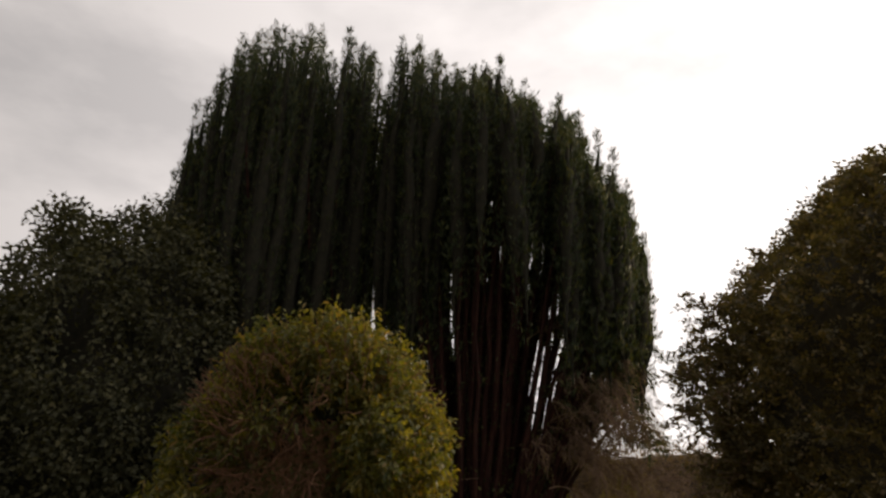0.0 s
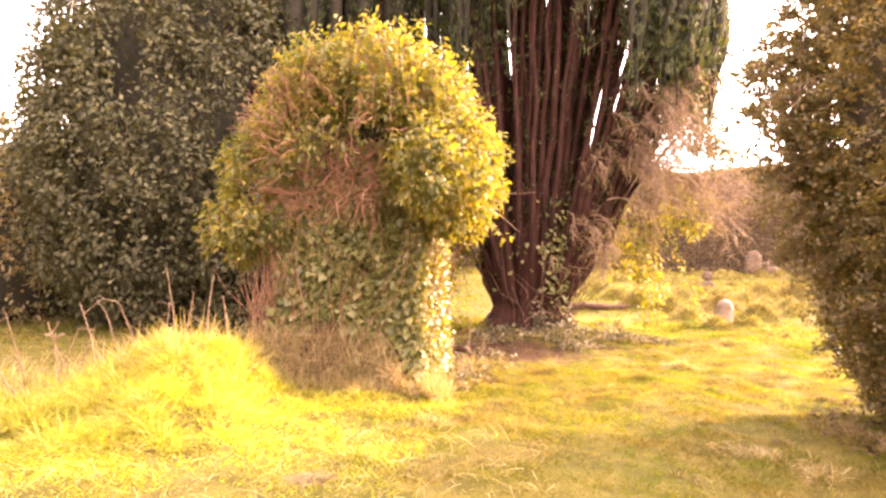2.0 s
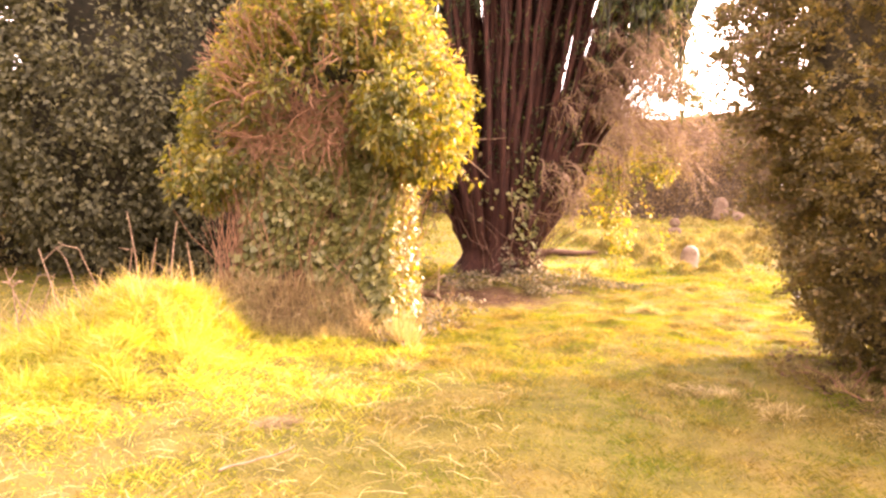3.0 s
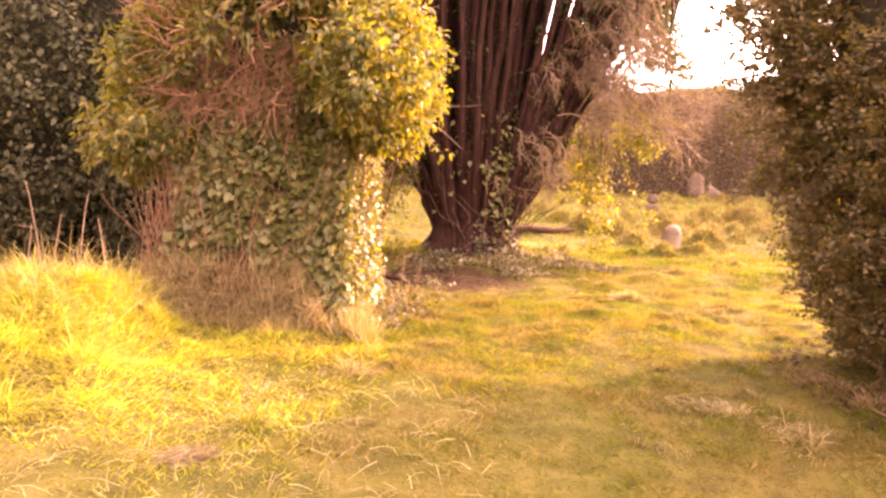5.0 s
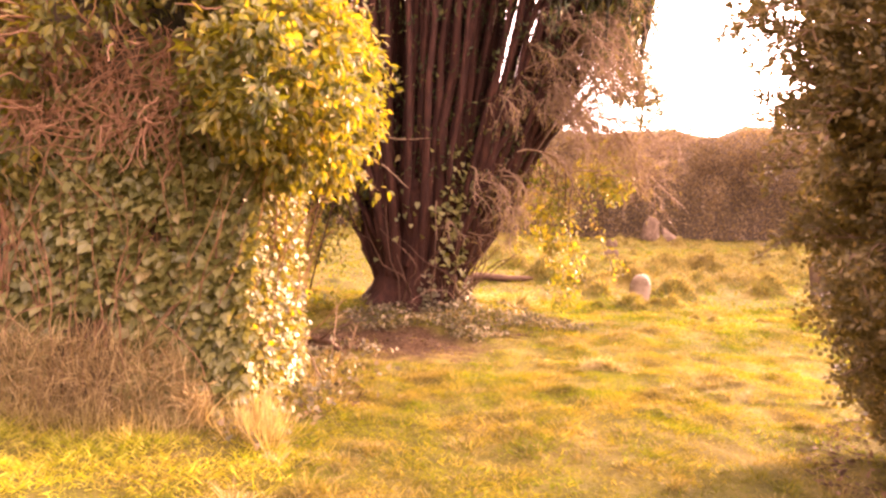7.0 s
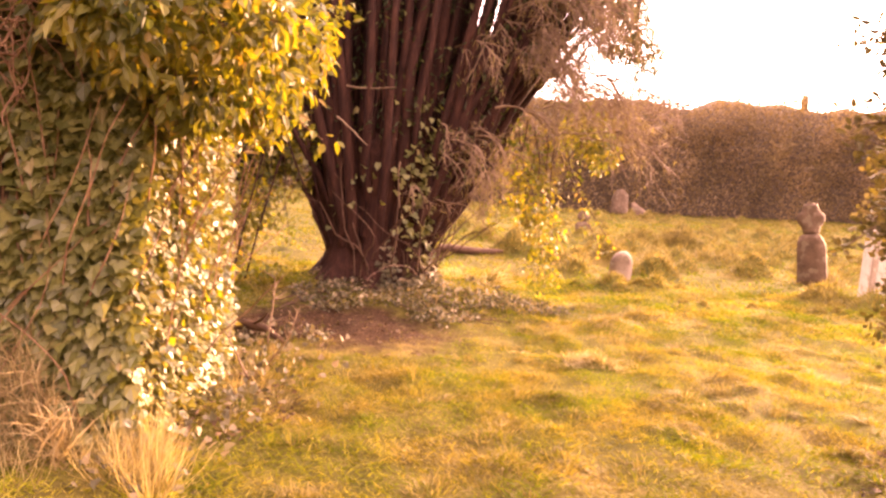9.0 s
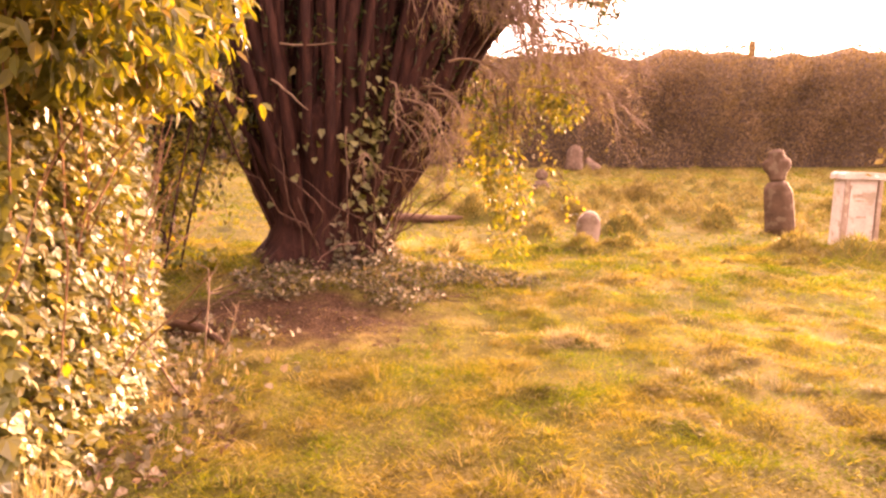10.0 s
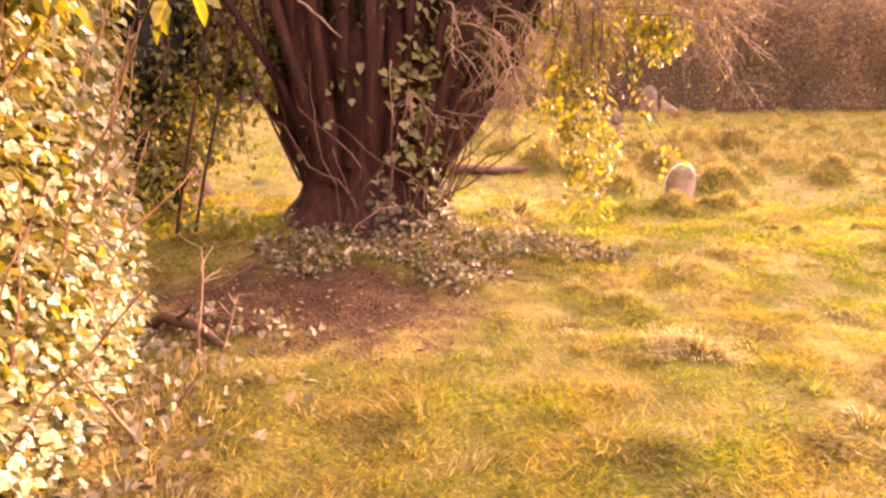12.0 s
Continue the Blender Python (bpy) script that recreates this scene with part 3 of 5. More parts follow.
# straw strewn flat in the meadow beside the path
hx, hy = g.uniform(-4.6, 0.4, 1500), g.uniform(3.0, 6.2, 1500)
straw_chunks.append(leaves(np.stack([hx, hy, ground_z(hx, hy) + 0.03], axis=-1), np.stack([g.normal(0, 1, 1500), g.normal(0, 1, 1500), g.uniform(0, 0.35, 1500)], axis=-1), np.array((0, 0, 1.0)) + g.normal(0, 0.4, (1500, 3)),
                           g.uniform(0.10, 0.26, 1500), 0.005, ARCH_BLADE))
for cx, cy, r, count, h in ((2.4, 10.8, 0.26, 520, 0.2), (2.75, 10.7, 0.16, 200, 0.15), (1.9, 11.2, 0.15, 140, 0.13), (2.0, 6.25, 0.25, 260, 0.26), (2.35, 5.8, 0.2, 160, 0.22), (-0.62, 7.6, 0.09, 110, 0.42), (-0.72, 7.75, 0.1, 120, 0.46), (-0.5, 7.3, 0.09, 60, 0.3), (-0.63, 6.6, 0.2, 240, 0.26),
                            (-1.4, 7.75, 0.3, 200, 0.3), (-1.9, 7.8, 0.3, 200, 0.34), (-2.4, 7.85, 0.25, 180, 0.36), (-2.75, 8.05, 0.22, 160, 0.4), (-0.85, 7.85, 0.18, 150, 0.36),
                            (1.2, 8.9, 0.2, 120, 0.14), (1.5, 14.6, 0.35, 260, 0.4), (2.0, 14.9, 0.3, 220, 0.5), (1.7, 15.4, 0.3, 160, 0.4), (-0.55, 10.2, 0.25, 90, 0.2),
                            (3.0, 9.6, 0.2, 100, 0.14), (-0.35, 8.9, 0.3, 90, 0.2), (-0.5, 9.6, 0.3, 90, 0.2), (3.0, 5.2, 0.3, 180, 0.25), (-1.0, 5.9, 0.3, 160, 0.18)):
    if cy > 7.3 and cx < -0.4:
        straw_chunks.append(blades_round(cx, cy, r * 1.25, int(count * 1.4), h * 0.75, 0.005, g, spread=0.75))
        continue
    for _ in range(4):
        ox, oy = g.normal(0, r * 0.6, 2)
        straw_chunks.append(shaggy_clump(cx + ox, cy + oy, r * 0.6, int(count * 0.4), h * 0.6, 0.006, g, g.normal(0, 0.9, 2)))
tagged(new("straw", np_mesh("straw", *join(straw_chunks), STRAW)), "bleached dry grass in tufts", "dry grass", kind="stuff")
# dry growth that leans against the stump's front
UNDERGROWTH = leaf_material("dry_undergrowth", [(0.0, (0.17, 0.12, 0.055)), (0.6, (0.34, 0.255, 0.13)), (1.0, (0.54, 0.43, 0.24))], glow=0.3, through_tint=(1.3, 1.1, 0.7), rough=0.7, gloss=0.15)
sx = -2.85 + 1.75 * g.uniform(size=3300) ** 1.25
up_z = g.uniform(0.0, 0.6, 3300) * smoothstep(-0.9, -1.5, sx)
dry_growth = leaves(np.stack([sx, 7.97 - 0.26 * g.uniform(size=3300) * (1 - up_z), up_z], axis=-1),
                    np.stack([g.normal(0, 0.28, 3300), g.normal(-0.1, 0.25, 3300), g.uniform(-0.1, 1.0, 3300)], axis=-1), np.array((0, -0.6, 0)) + g.normal(0, 1, (3300, 3)), g.uniform(0.08, 0.3, 3300),
                    g.uniform(0.0025, 0.006, 3300), ARCH_BLADE)
tagged(new("dry_undergrowth", np_mesh("dry_undergrowth", *dry_growth, UNDERGROWTH)), "brown dry stems and grass leaning on the stump's foot", "dry grass", kind="stuff")

tus = [blades_round(cx, cy, r * 0.95, 190, 0.32 * r, 0.018, g, spread=1.6) if cy > 14 else shaggy_clump(cx, cy, r, 90, 0.05 + 0.45 * r, 0.006, g, g.normal(0, 0.6, 2)) for cx, cy, r in TUSSOCKS]
TUSSOCK = leaf_material("tussock_blades", [(0.0, (0.11, 0.088, 0.034)), (0.5, (0.20, 0.16, 0.062)), (1.0, (0.32, 0.26, 0.12))], glow=0.4, through_tint=(1.3, 1.2, 0.6), rough=0.6, gloss=0.15)
tufts_a, tufts_b = [], []
for i in range(1100):
    cx, cy, r = g.uniform(-1.6, 7.5), g.uniform(5.0, 16.5), g.uniform(0.05, 0.15)
    if float(bare(np.array(cx), np.array(cy))) > 0.3 or (cx < -0.5 and cy > 7.3) or math.hypot(cx - 5.5, cy - 6.6) < 2.5:
        continue
    (tufts_a if i % 3 == 1 else tufts_b).append(shaggy_clump(cx, cy, r * 1.2, int(40 + 260 * r), g.uniform(0.05, 0.10), 0.006, g, g.normal(0, 0.5, 2)))
tagged(new("grass_tufts", np_mesh("grass_tufts", *join(tufts_b), GRASS)), "small green tufts in the turf", "grass", kind="stuff")
tus += tufts_a
tagged(new("tussocks", np_mesh("tussocks", *join(tus), TUSSOCK)), "round tussocks of brown rough grass in the field", "grass", kind="stuff")


# ---- bushes of many small leaves ----
def crown_points(centre, radii, clumps, per, clump_r, g, low=-1.0, ragged=0.05, keep=None):
    """Leaf places and outward facings, in clumps spread over an ellipsoid's skin."""
    d = unit(g.normal(size=(clumps * 3, 3)))
    d = d[d[:, 2] > low][:clumps]
    bump = 1 + 0.10 * np.sin(d[:, 0] * 7 + d[:, 2] * 5) * np.cos(d[:, 1] * 6 - d[:, 2] * 4) + g.normal(0, ragged, len(d))
    C = np.asarray(centre) + d * np.asarray(radii) * bump[:, None]
    if keep is not None:
        k = keep(C)
        C, d = C[k], d[k]
    cr = clump_r * g.uniform(0.6, 1.4, len(C))
    q = unit(g.normal(size=(len(C), per, 3)) + d[:, None] * 0.7)
    P = C[:, None] + q * (cr[:, None, None] * g.uniform(0.55, 1.05, (len(C), per, 1)))
    return P.reshape(-1, 3), q.reshape(-1, 3)


def leaf_cloud(P, N, g, length, width, shape, droop=0.5, jitter=0.6, lift=0.5):
    n = len(P)
    U = N * 0.7 + g.normal(0, jitter, (n, 3)) + np.array((0, 0, -droop))
    F = N + g.normal(0, jitter, (n, 3)) + np.array((0, 0, lift))
    return leaves(P, U, F, length * g.uniform(0.6, 1.3, n), width * g.uniform(0.7, 1.3, n), shape)


def core_blob(name, centre, radii, mat, parent, power=2.0, rough=0.08, foot=None):
    """The dense inside of a bush: a lumpy closed body, coloured dark to stand for shade."""
    bm = bmesh.new()
    bmesh.ops.create_icosphere(bm, subdivisions=4, radius=1)
    for v in bm.verts:
        k = 1 + rough * noise.noise(v.co * 3.1) + rough * 0.6 * noise.noise(v.co * 8.3)
        s = (abs(v.co.x) ** power + abs(v.co.y) ** power + abs(v.co.z) ** power) ** (-1 / power)
        p = v.co * s * k
        v.co = Vector((centre[0] + p.x * radii[0], centre[1] + p.y * radii[1], centre[2] + p.z * radii[2]))
        if foot is not None:
            v.co.z = max(v.co.z, foot)
    return part(name, bm, mat, parent, smooth=True)


# broad dark evergreen beyond the bank
g = np.random.default_rng(21)
holly = thing("evergreen_tree", "broad domed dark evergreen tree with leaves down to the ground", "tree", (-6.7, 13.6, 0.1))
core_blob("inner_body", (-6.7, 13.8, 3.4), (2.1, 1.85, 3.4), SHADE_CORE, holly, power=2.3, rough=0.15)
hp, hn = crown_points((-6.7, 13.6, 3.7), (2.6, 2.4, 3.9), 1300, 66, 0.40, g)
up = hp[:, 2] > 0.15
piece("crown", np_mesh("crown", *leaf_cloud(hp[up], hn[up], g, 0.11, 0.07, RHOMB), HOLLY), holly)
piece("trunk", np_mesh("trunk", *tube([(-6.7, 13.6, 0), (-6.65, 13.6, 1.5), (-6.7, 13.7, 4.5)], (0.28, 0.22, 0.1), 10), BARK, True), holly)
limb = [tube(bezier((-6.7, 13.6, 1 + 0.4 * i), (-6.7 + 0.7 * math.cos(i * 2.1), 13.6 + 0.7 * math.sin(i * 2.1), 2 + 0.45 * i), (-6.7 + 1.7 * math.cos(i * 2.1), 13.6 + 1.7 * math.sin(i * 2.1), 2.4 + 0.5 * i), 6),
             np.linspace(0.09, 0.03, 6), 6) for i in range(8)]
for v, f in limb:
    piece("limb", np_mesh("limb", v, f, BARK, True), holly)

# second, lower evergreen mass that closes the shade behind the stump
g = np.random.default_rng(22)
shrub = thing("evergreen_shrub", "low dark evergreen shrub in deep shade beside the big tree", "shrub", (-4.3, 12.6, 0.1))
core_blob("inner_body", (-4.4, 12.9, 1.6), (1.15, 1.1, 1.8), SHADE_CORE, shrub)
sp, sn = crown_points((-4.4, 12.8, 1.7), (1.35, 1.25, 2.0), 260, 50, 0.28, g)
up = sp[:, 2] > 0.1
piece("crown", np_mesh("crown", *leaf_cloud(sp[up], sn[up], g, 0.12, 0.07, OVAL_LEAF), HOLLY), shrub)


g = np.random.default_rng(23)
shrub2 = thing("evergreen_shrub", "round olive-green evergreen shrub at the edge of the churchyard", "shrub", (-10.2, 14.0, 0.1))
core_blob("inner_body", (-10.3, 14.2, 1.7), (1.6, 1.4, 2.1), SHADE_CORE, shrub2)
sp, sn = crown_points((-10.3, 14.0, 1.8), (1.8, 1.6, 2.3), 300, 50, 0.3, g)
up = sp[:, 2] > 0.1
piece("crown", np_mesh("crown", *leaf_cloud(sp[up], sn[up], g, 0.12, 0.07, OVAL_LEAF), YEW_BUSH), shrub2)


# ---- evergreen bush beside the path ----
def path_bush():
    g = np.random.default_rng(31)
    cx, cy = 5.5, 6.6
    bush = thing("evergreen_bush", "tall dense rounded evergreen bush with small olive leaves beside the path", "bush", (cx, cy, 0))
    zs = np.array((0.0, 0.2, 0.5, 1.2, 1.9, 2.9, 3.5, 4.1, 4.7, 5.2, 5.6))
    rs = np.array((1.85, 2.1, 2.32, 2.55, 2.64, 2.74, 2.76, 2.6, 2.15, 1.5, 0.3))

    def radius(z, a):
        lump = 0.07 * np.sin(a * 5 + z * 1.7) + 0.05 * np.sin(a * 11 - z * 3.1) + 0.04 * np.sin(a * 3 + z * 4.3)
        return np.interp(z, zs, rs) + lump
    bm = bmesh.new()
    rows = []
    for z in np.linspace(0.02, 5.45, 26):
        rows.append([bm.verts.new((cx + (radius(z, a) - 0.36) * math.cos(a), cy + (radius(z, a) - 0.36) * math.sin(a), z)) for a in np.linspace(0, 2 * math.pi, 48, endpoint=False)])
    for p, q in zip(rows, rows[1:]):
        for i in range(48):
            bm.faces.new((p[i], p[(i + 1) % 48], q[(i + 1) % 48], q[i]))
    bm.faces.new(rows[-1])
    bm.faces.new(rows[0][::-1])
    part("inner_body", bm, BUSH_CORE, bush, smooth=True)
    # sprays: leaves in two rows along a short shoot
    n, k = 34000, 6
    z = g.uniform(0.14, 5.55, n)
    a = g.uniform(0, 6.283, n)
    face = (np.cos(a) < 0.55)
    clump = np.sin(a * 23 + 2.2 * np.sin(z * 5.1)) * np.sin(z * 9.3 + 1.7 * np.sin(a * 17)) + 0.5 * np.sin(a * 41 - z * 13)
    keep = (face | (g.uniform(size=n) < 0.3)) & (g.uniform(size=n) < 0.86 + 0.25 * clump)
    z, a = z[keep], a[keep]
    n = len(z)
    depth = g.uniform(-0.3, 0.03, n) + 0.06 * clump[keep] + np.where(g.uniform(size=n) < 0.05, g.uniform(0, 0.14, n), 0)
    r = radius(z, a) + depth
    out = np.stack([np.cos(a), np.sin(a), np.zeros(n)], axis=-1)
    P = np.stack([cx + out[:, 0] * r, cy + out[:, 1] * r, z], axis=-1)
    D = unit(out * 0.8 + g.normal(0, 0.45, (n, 3)) + np.stack([np.zeros(n), np.zeros(n), 0.15 + 0.25 * np.sin(a * 9 + z * 5)], axis=-1))
    top = smoothstep(4.0, 5.5, z)[:, None]
    D = unit(D + np.array((0, 0, 1.2)) * top)
    N = unit(np.cross(D, g.normal(size=(n, 3))))
    S = np.cross(N, D)
    L = g.uniform(0.09, 0.17, n)
    s = np.linspace(0.05, 1, k)
    side = np.where(np.arange(k) % 2 == 0, 1.0, -1.0)
    Pk = P[:, None] + D[:, None] * (L[:, None] * s)[:, :, None]
    Uk = D[:, None] * 0.75 + S[:, None] * side[None, :, None] + g.normal(0, 0.15, (n, k, 3))
    Nk = np.repeat(N[:, None], k, axis=1) + g.normal(0, 0.3, (n, k, 3))
    piece("foliage", np_mesh("foliage", *leaves(Pk.reshape(-1, 3), Uk.reshape(-1, 3), Nk.reshape(-1, 3), g.uniform(0.036, 0.062, n * k), g.uniform(0.026, 0.042, n * k), RHOMB), YEW_BUSH), bush)
    # leafy shoots that break the outline towards the field
    for i in range(120):
        long = i < 44
        zz, aa = (g.uniform(1.5, 3.7), g.uniform(2.8, 3.15)) if long else (g.uniform(0.6, 5.2), g.uniform(2.2, 4.2))
        rr = radius(zz, aa) - 0.15
        reach = g.uniform(0.05, 0.1) if long else g.uniform(0.025, 0.05)
        pts = wander((cx + rr * math.cos(aa), cy + rr * math.sin(aa), zz), 9, reach, (math.cos(aa), math.sin(aa), g.uniform(-0.1, 0.35)), 0.2, 0.02)
        lines = [pts] + [wander(pts[int(g.integers(2, 8))], 5, reach * 0.8, unit(pts[-1] - pts[0]) + g.normal(0, 0.6, 3), 0.2, 0.02) for _ in range(5 if long else 2)]
        shoot = piece("side_shoot", np_mesh("side_shoot", *join([tube(q, np.linspace(0.007, 0.003, len(q)), 4) for q in lines]), TWIG), bush)
        P = np.concatenate([q[g.integers(1, len(q), 46 if len(q) > 5 else 34)] for q in lines])
        m = len(P)
        v, f = leaves(P + g.normal(0, 0.022, (m, 3)), unit(pts[-1] - pts[0]) * 0.5 + g.normal(0, 0.7, (m, 3)), g.normal(size=(m, 3)), g.uniform(0.035, 0.065, m), 0.03, OVAL_LEAF)
        piece("leaf_spray", np_mesh("leaf_spray", v, f, YEW_BUSH), shoot, kind="stuff")
    for i in range(5):
        aa = 2.6 + 0.5 * i
        piece("stem", np_mesh("stem", *tube([(cx + 0.5 * math.cos(aa), cy + 0.5 * math.sin(aa), 0), (cx + 0.8 * math.cos(aa), cy + 0.8 * math.sin(aa), 1.2), (cx + 1.2 * math.cos(aa), cy + 1.2 * math.sin(aa), 3)], (0.1, 0.08, 0.04), 7), BARK, True), bush)
    return bush


path_bush()


# ---- upright yews: sheaves of stems that end in needle-clad fingers ----
def finger(base, tip, r, n, g):
    """Needle sprays that hug an upright shoot and end in a point."""
    k = 4
    s = g.uniform(0, 1, n) ** 0.75
    a = g.uniform(0, 6.283, n)
    prof = r * np.clip(1.35 * (1 - s) ** 0.6, 0.05, 1.0) * np.clip(0.25 + 2 * s, 0, 1) * (1 + 0.2 * np.sin(a * 2 + s * 20))
    q = np.sqrt(g.uniform(0.4, 1, n)) * prof
    out = np.stack([np.cos(a), np.sin(a), np.zeros(n)], axis=-1)
    P = base + (tip - base) * s[:, None] + out * q[:, None]
    D = unit(out * 0.4 + np.array((0, 0, 1.1)) + g.normal(0, 0.22, (n, 3)))
    Pk = np.repeat(P[:, None], k, axis=1) + g.normal(0, 0.035, (n, k, 3))
    Uk = np.repeat(D[:, None], k, axis=1) + g.normal(0, 0.3, (n, k, 3))
    return leaves(Pk.reshape(-1, 3), Uk.reshape(-1, 3), g.normal(size=(n * k, 3)), g.uniform(0.08, 0.17, n * k), g.uniform(0.018, 0.034, n * k), RHOMB)


def upright_yew(label, foot, waist, centre, rx, ry, tops, count, seed, low, per=150, rim=0):
    """tops: heights of the crown's skyline by x; low(x, y, q): where a finger's needles begin."""
    g = np.random.default_rng(seed)
    tree = thing("upright_yew", label, "tree", foot)
    fx, fy, fz = foot
    tx, tz = zip(*tops)
    # fluted foot of the trunk
    bm = bmesh.new()
    rows = []
    for z, r in ((-0.1, 1.5), (0.1, 1.22), (0.3, 1.05), (0.6, 0.98), (0.9, 1.0), (1.3, 1.06), (1.7, 1.1), (2.0, 0.9)):
        ring = []
        for i in range(40):
            a = 2 * math.pi * i / 40
            flute = 1 + 0.10 * math.sin(a * 7 + z) + 0.06 * math.sin(a * 13 - z * 2)
            ring.append(bm.verts.new((fx + 0.12 * z * (centre[0] - fx) + waist * r * flute * math.cos(a), fy + waist * r * flute * math.sin(a) * 0.9, fz + z)))
        rows.append(ring)
    for p, q in zip(rows, rows[1:]):
        for i in range(40):
            bm.faces.new((p[i], p[(i + 1) % 40], q[(i + 1) % 40], q[i]))
    bm.faces.new(rows[-1])
    part("trunk", bm, BARK, tree, smooth=True)
    chunks, cores = [], []
    golden = math.pi * (3 - math.sqrt(5))
    for i in range(count + rim):
        q = math.sqrt((i + 0.5) / count)
        a = i * golden + g.normal(0, 0.08)
        if i >= count:
            q, a = g.uniform(0.82, 1.04), g.uniform(-1.25, 0.9)
        px, py = centre[0] + rx * q * math.cos(a), centre[1] + ry * q * math.sin(a)
        top = 1.5 + (float(np.interp(px * 14.2 / py, tx, tz)) - 1.6) * py / 14.2 * (1 - 0.12 * g.uniform() ** 2) + g.normal(0, 0.34)
        bot = max(low(px, py, q) + g.normal(0, 0.4) + 2.6 * (g.uniform() - 0.62) * (fx > -1), 3.2 + 1.6 * g.uniform() if px > 0 else 0.8)
        if i >= count:
            bot = g.uniform(3.5, 5.0)
        bot = min(bot, top - 1.6)
        fr = g.uniform(0.19, 0.33)
        if abs(px * 14.2 / py + 1.93) < 0.11:
            continue
        b = np.array((px * 0.96 + 0.04 * fx, py * 0.96 + 0.04 * fy, bot))
        t = np.array((px + 0.04 * (px - centre[0]) + g.normal(0, 0.06), py + g.normal(0, 0.06), top))
        chunks.append(finger(b, t, fr, int(per * (0.55 if q < 0.5 else 1.0) * (0.55 + 0.11 * (top - bot))), g))
        s = np.linspace(0.1, 0.93, 9)
        cores.append(tube(b + (t - b) * s[:, None] + g.normal(0, 0.03, (9, 3)), fr * np.array((0.06, 0.14, 0.3, 0.5, 0.55, 0.5, 0.42, 0.3, 0.06)), 6))
        if i % 3 == 1 and q > 0.3:
            continue
        # its stem, from the trunk's foot
        aa = math.atan2(py - fy, px - fx) + g.normal(0, 0.2)
        rr = waist * (0.35 + 0.55 * q)
        p0 = np.array((fx + rr * math.cos(aa), fy + rr * math.sin(aa) * 0.9, fz + 0.3 + 0.5 * g.uniform()))
        p1 = np.array((fx + (px - fx) * g.uniform(0.40, 0.56), fy + (py - fy) * g.uniform(0.35, 0.5), fz + bot * 0.46))
        p2 = b + (t - b) * 0.75
        line = bezier(p0, p1, p2, 12) + np.concatenate([np.zeros((1, 3)), g.normal(0, 0.03, (11, 3))])
        r0 = g.uniform(0.035, 0.12)
        # thin sprigs on the bare part of the stem
        m = 110 if fx > -1 else 50
        w = g.integers(3, 12, m)
        chunks.append(leaves(line[w] + g.normal(0, 0.09, (m, 3)), np.array((0, 0, 0.6)) + g.normal(0, 0.6, (m, 3)), g.normal(size=(m, 3)), g.uniform(0.07, 0.14, m), 0.03, RHOMB))
        piece("stem", np_mesh("stem", *tube(line, np.linspace(r0, 0.022, 12), 7), BARK, True), tree)
    # near-black cores along the fingers stand for the shade between needles
    piece("inner_body", np_mesh("inner_body", *join(cores), SHADE_CORE, True), tree)
    piece("crown", np_mesh("crown", *join(chunks), YEW), tree)
    return tree


TOPS_A = ((-2.1, 11.6), (-1.85, 13.3), (-1.5, 13.4), (0.0, 12.6), (1.0, 11.9), (2.35, 11.4), (3.1, 9.8), (3.55, 9.0), (3.95, 7.2), (4.1, 5.2))
TOPS_B = ((-6.9, 8.4), (-6.67, 10.2), (-6.27, 11.9), (-5.5, 13.5), (-3.6, 13.4), (-2.3, 12.9), (-2.0, 11.6))


def low_a(x, y, q):
    outer = smoothstep(0.6, 0.95, q)
    right = smoothstep(2.2, 3.4, x)
    return 6.2 - 0.9 * outer - 1.3 * right * outer - 1.8 * smoothstep(-0.2, -1.4, x) + 3.2 * math.exp(-((x - 0.9) / 0.95) ** 2) * (1 - 0.5 * outer) + 2.6 * smoothstep(14.2, 15.0, y) * math.exp(-((x - 0.9) / 1.2) ** 2)


def low_b(x, y, q):
    return 2.6 - 1.2 * smoothstep(0.5, 1, q)


yew_a = upright_yew("great many-stemmed upright yew with reddish bark and dark spired crown", (0.3, 14.0, 0.2), 0.66, (0.95, 14.5), 2.85, 2.6, TOPS_A, 210, 41, low_a, rim=44)
for p0, p1, p2, r0 in (((-0.2, 13.75, 0.95), (-0.55, 13.65, 1.75), (-1.25, 13.5, 2.75), 0.06), ((-0.1, 13.6, 0.85), (-0.35, 13.45, 1.8), (-0.85, 13.3, 3.3), 0.085),
                       ((0.0, 13.55, 0.7), (-0.1, 13.35, 2.0), (-0.45, 13.2, 3.8), 0.09), ((-0.25, 13.9, 0.7), (-0.7, 14.0, 1.5), (-1.5, 14.1, 2.3), 0.05)):
    piece("limb", np_mesh("limb", *tube(bezier(p0, p1, p2, 12), np.linspace(r0, r0 * 0.5, 12), 8), BARK, True), yew_a)
upright_yew("second upright yew standing behind, dense to near the ground", (-2.25, 15.7, 0.15), 0.42, (-4.55, 15.4), 2.5, 2.3, TOPS_B, 150, 42, low_b, per=190)

# dead branches on the great yew's sunny side: each a fan of twigs that curls over and hangs
g = np.random.default_rng(51)
DRY_SPRAY = leaf_material("dry_yew_needles", [(0.0, (0.15, 0.105, 0.05)), (0.6, (0.26, 0.20, 0.09)), (1.0, (0.42, 0.35, 0.16))], glow=0.4, through_tint=(1.4, 1.3, 0.6), rough=0.6, gloss=0.15)


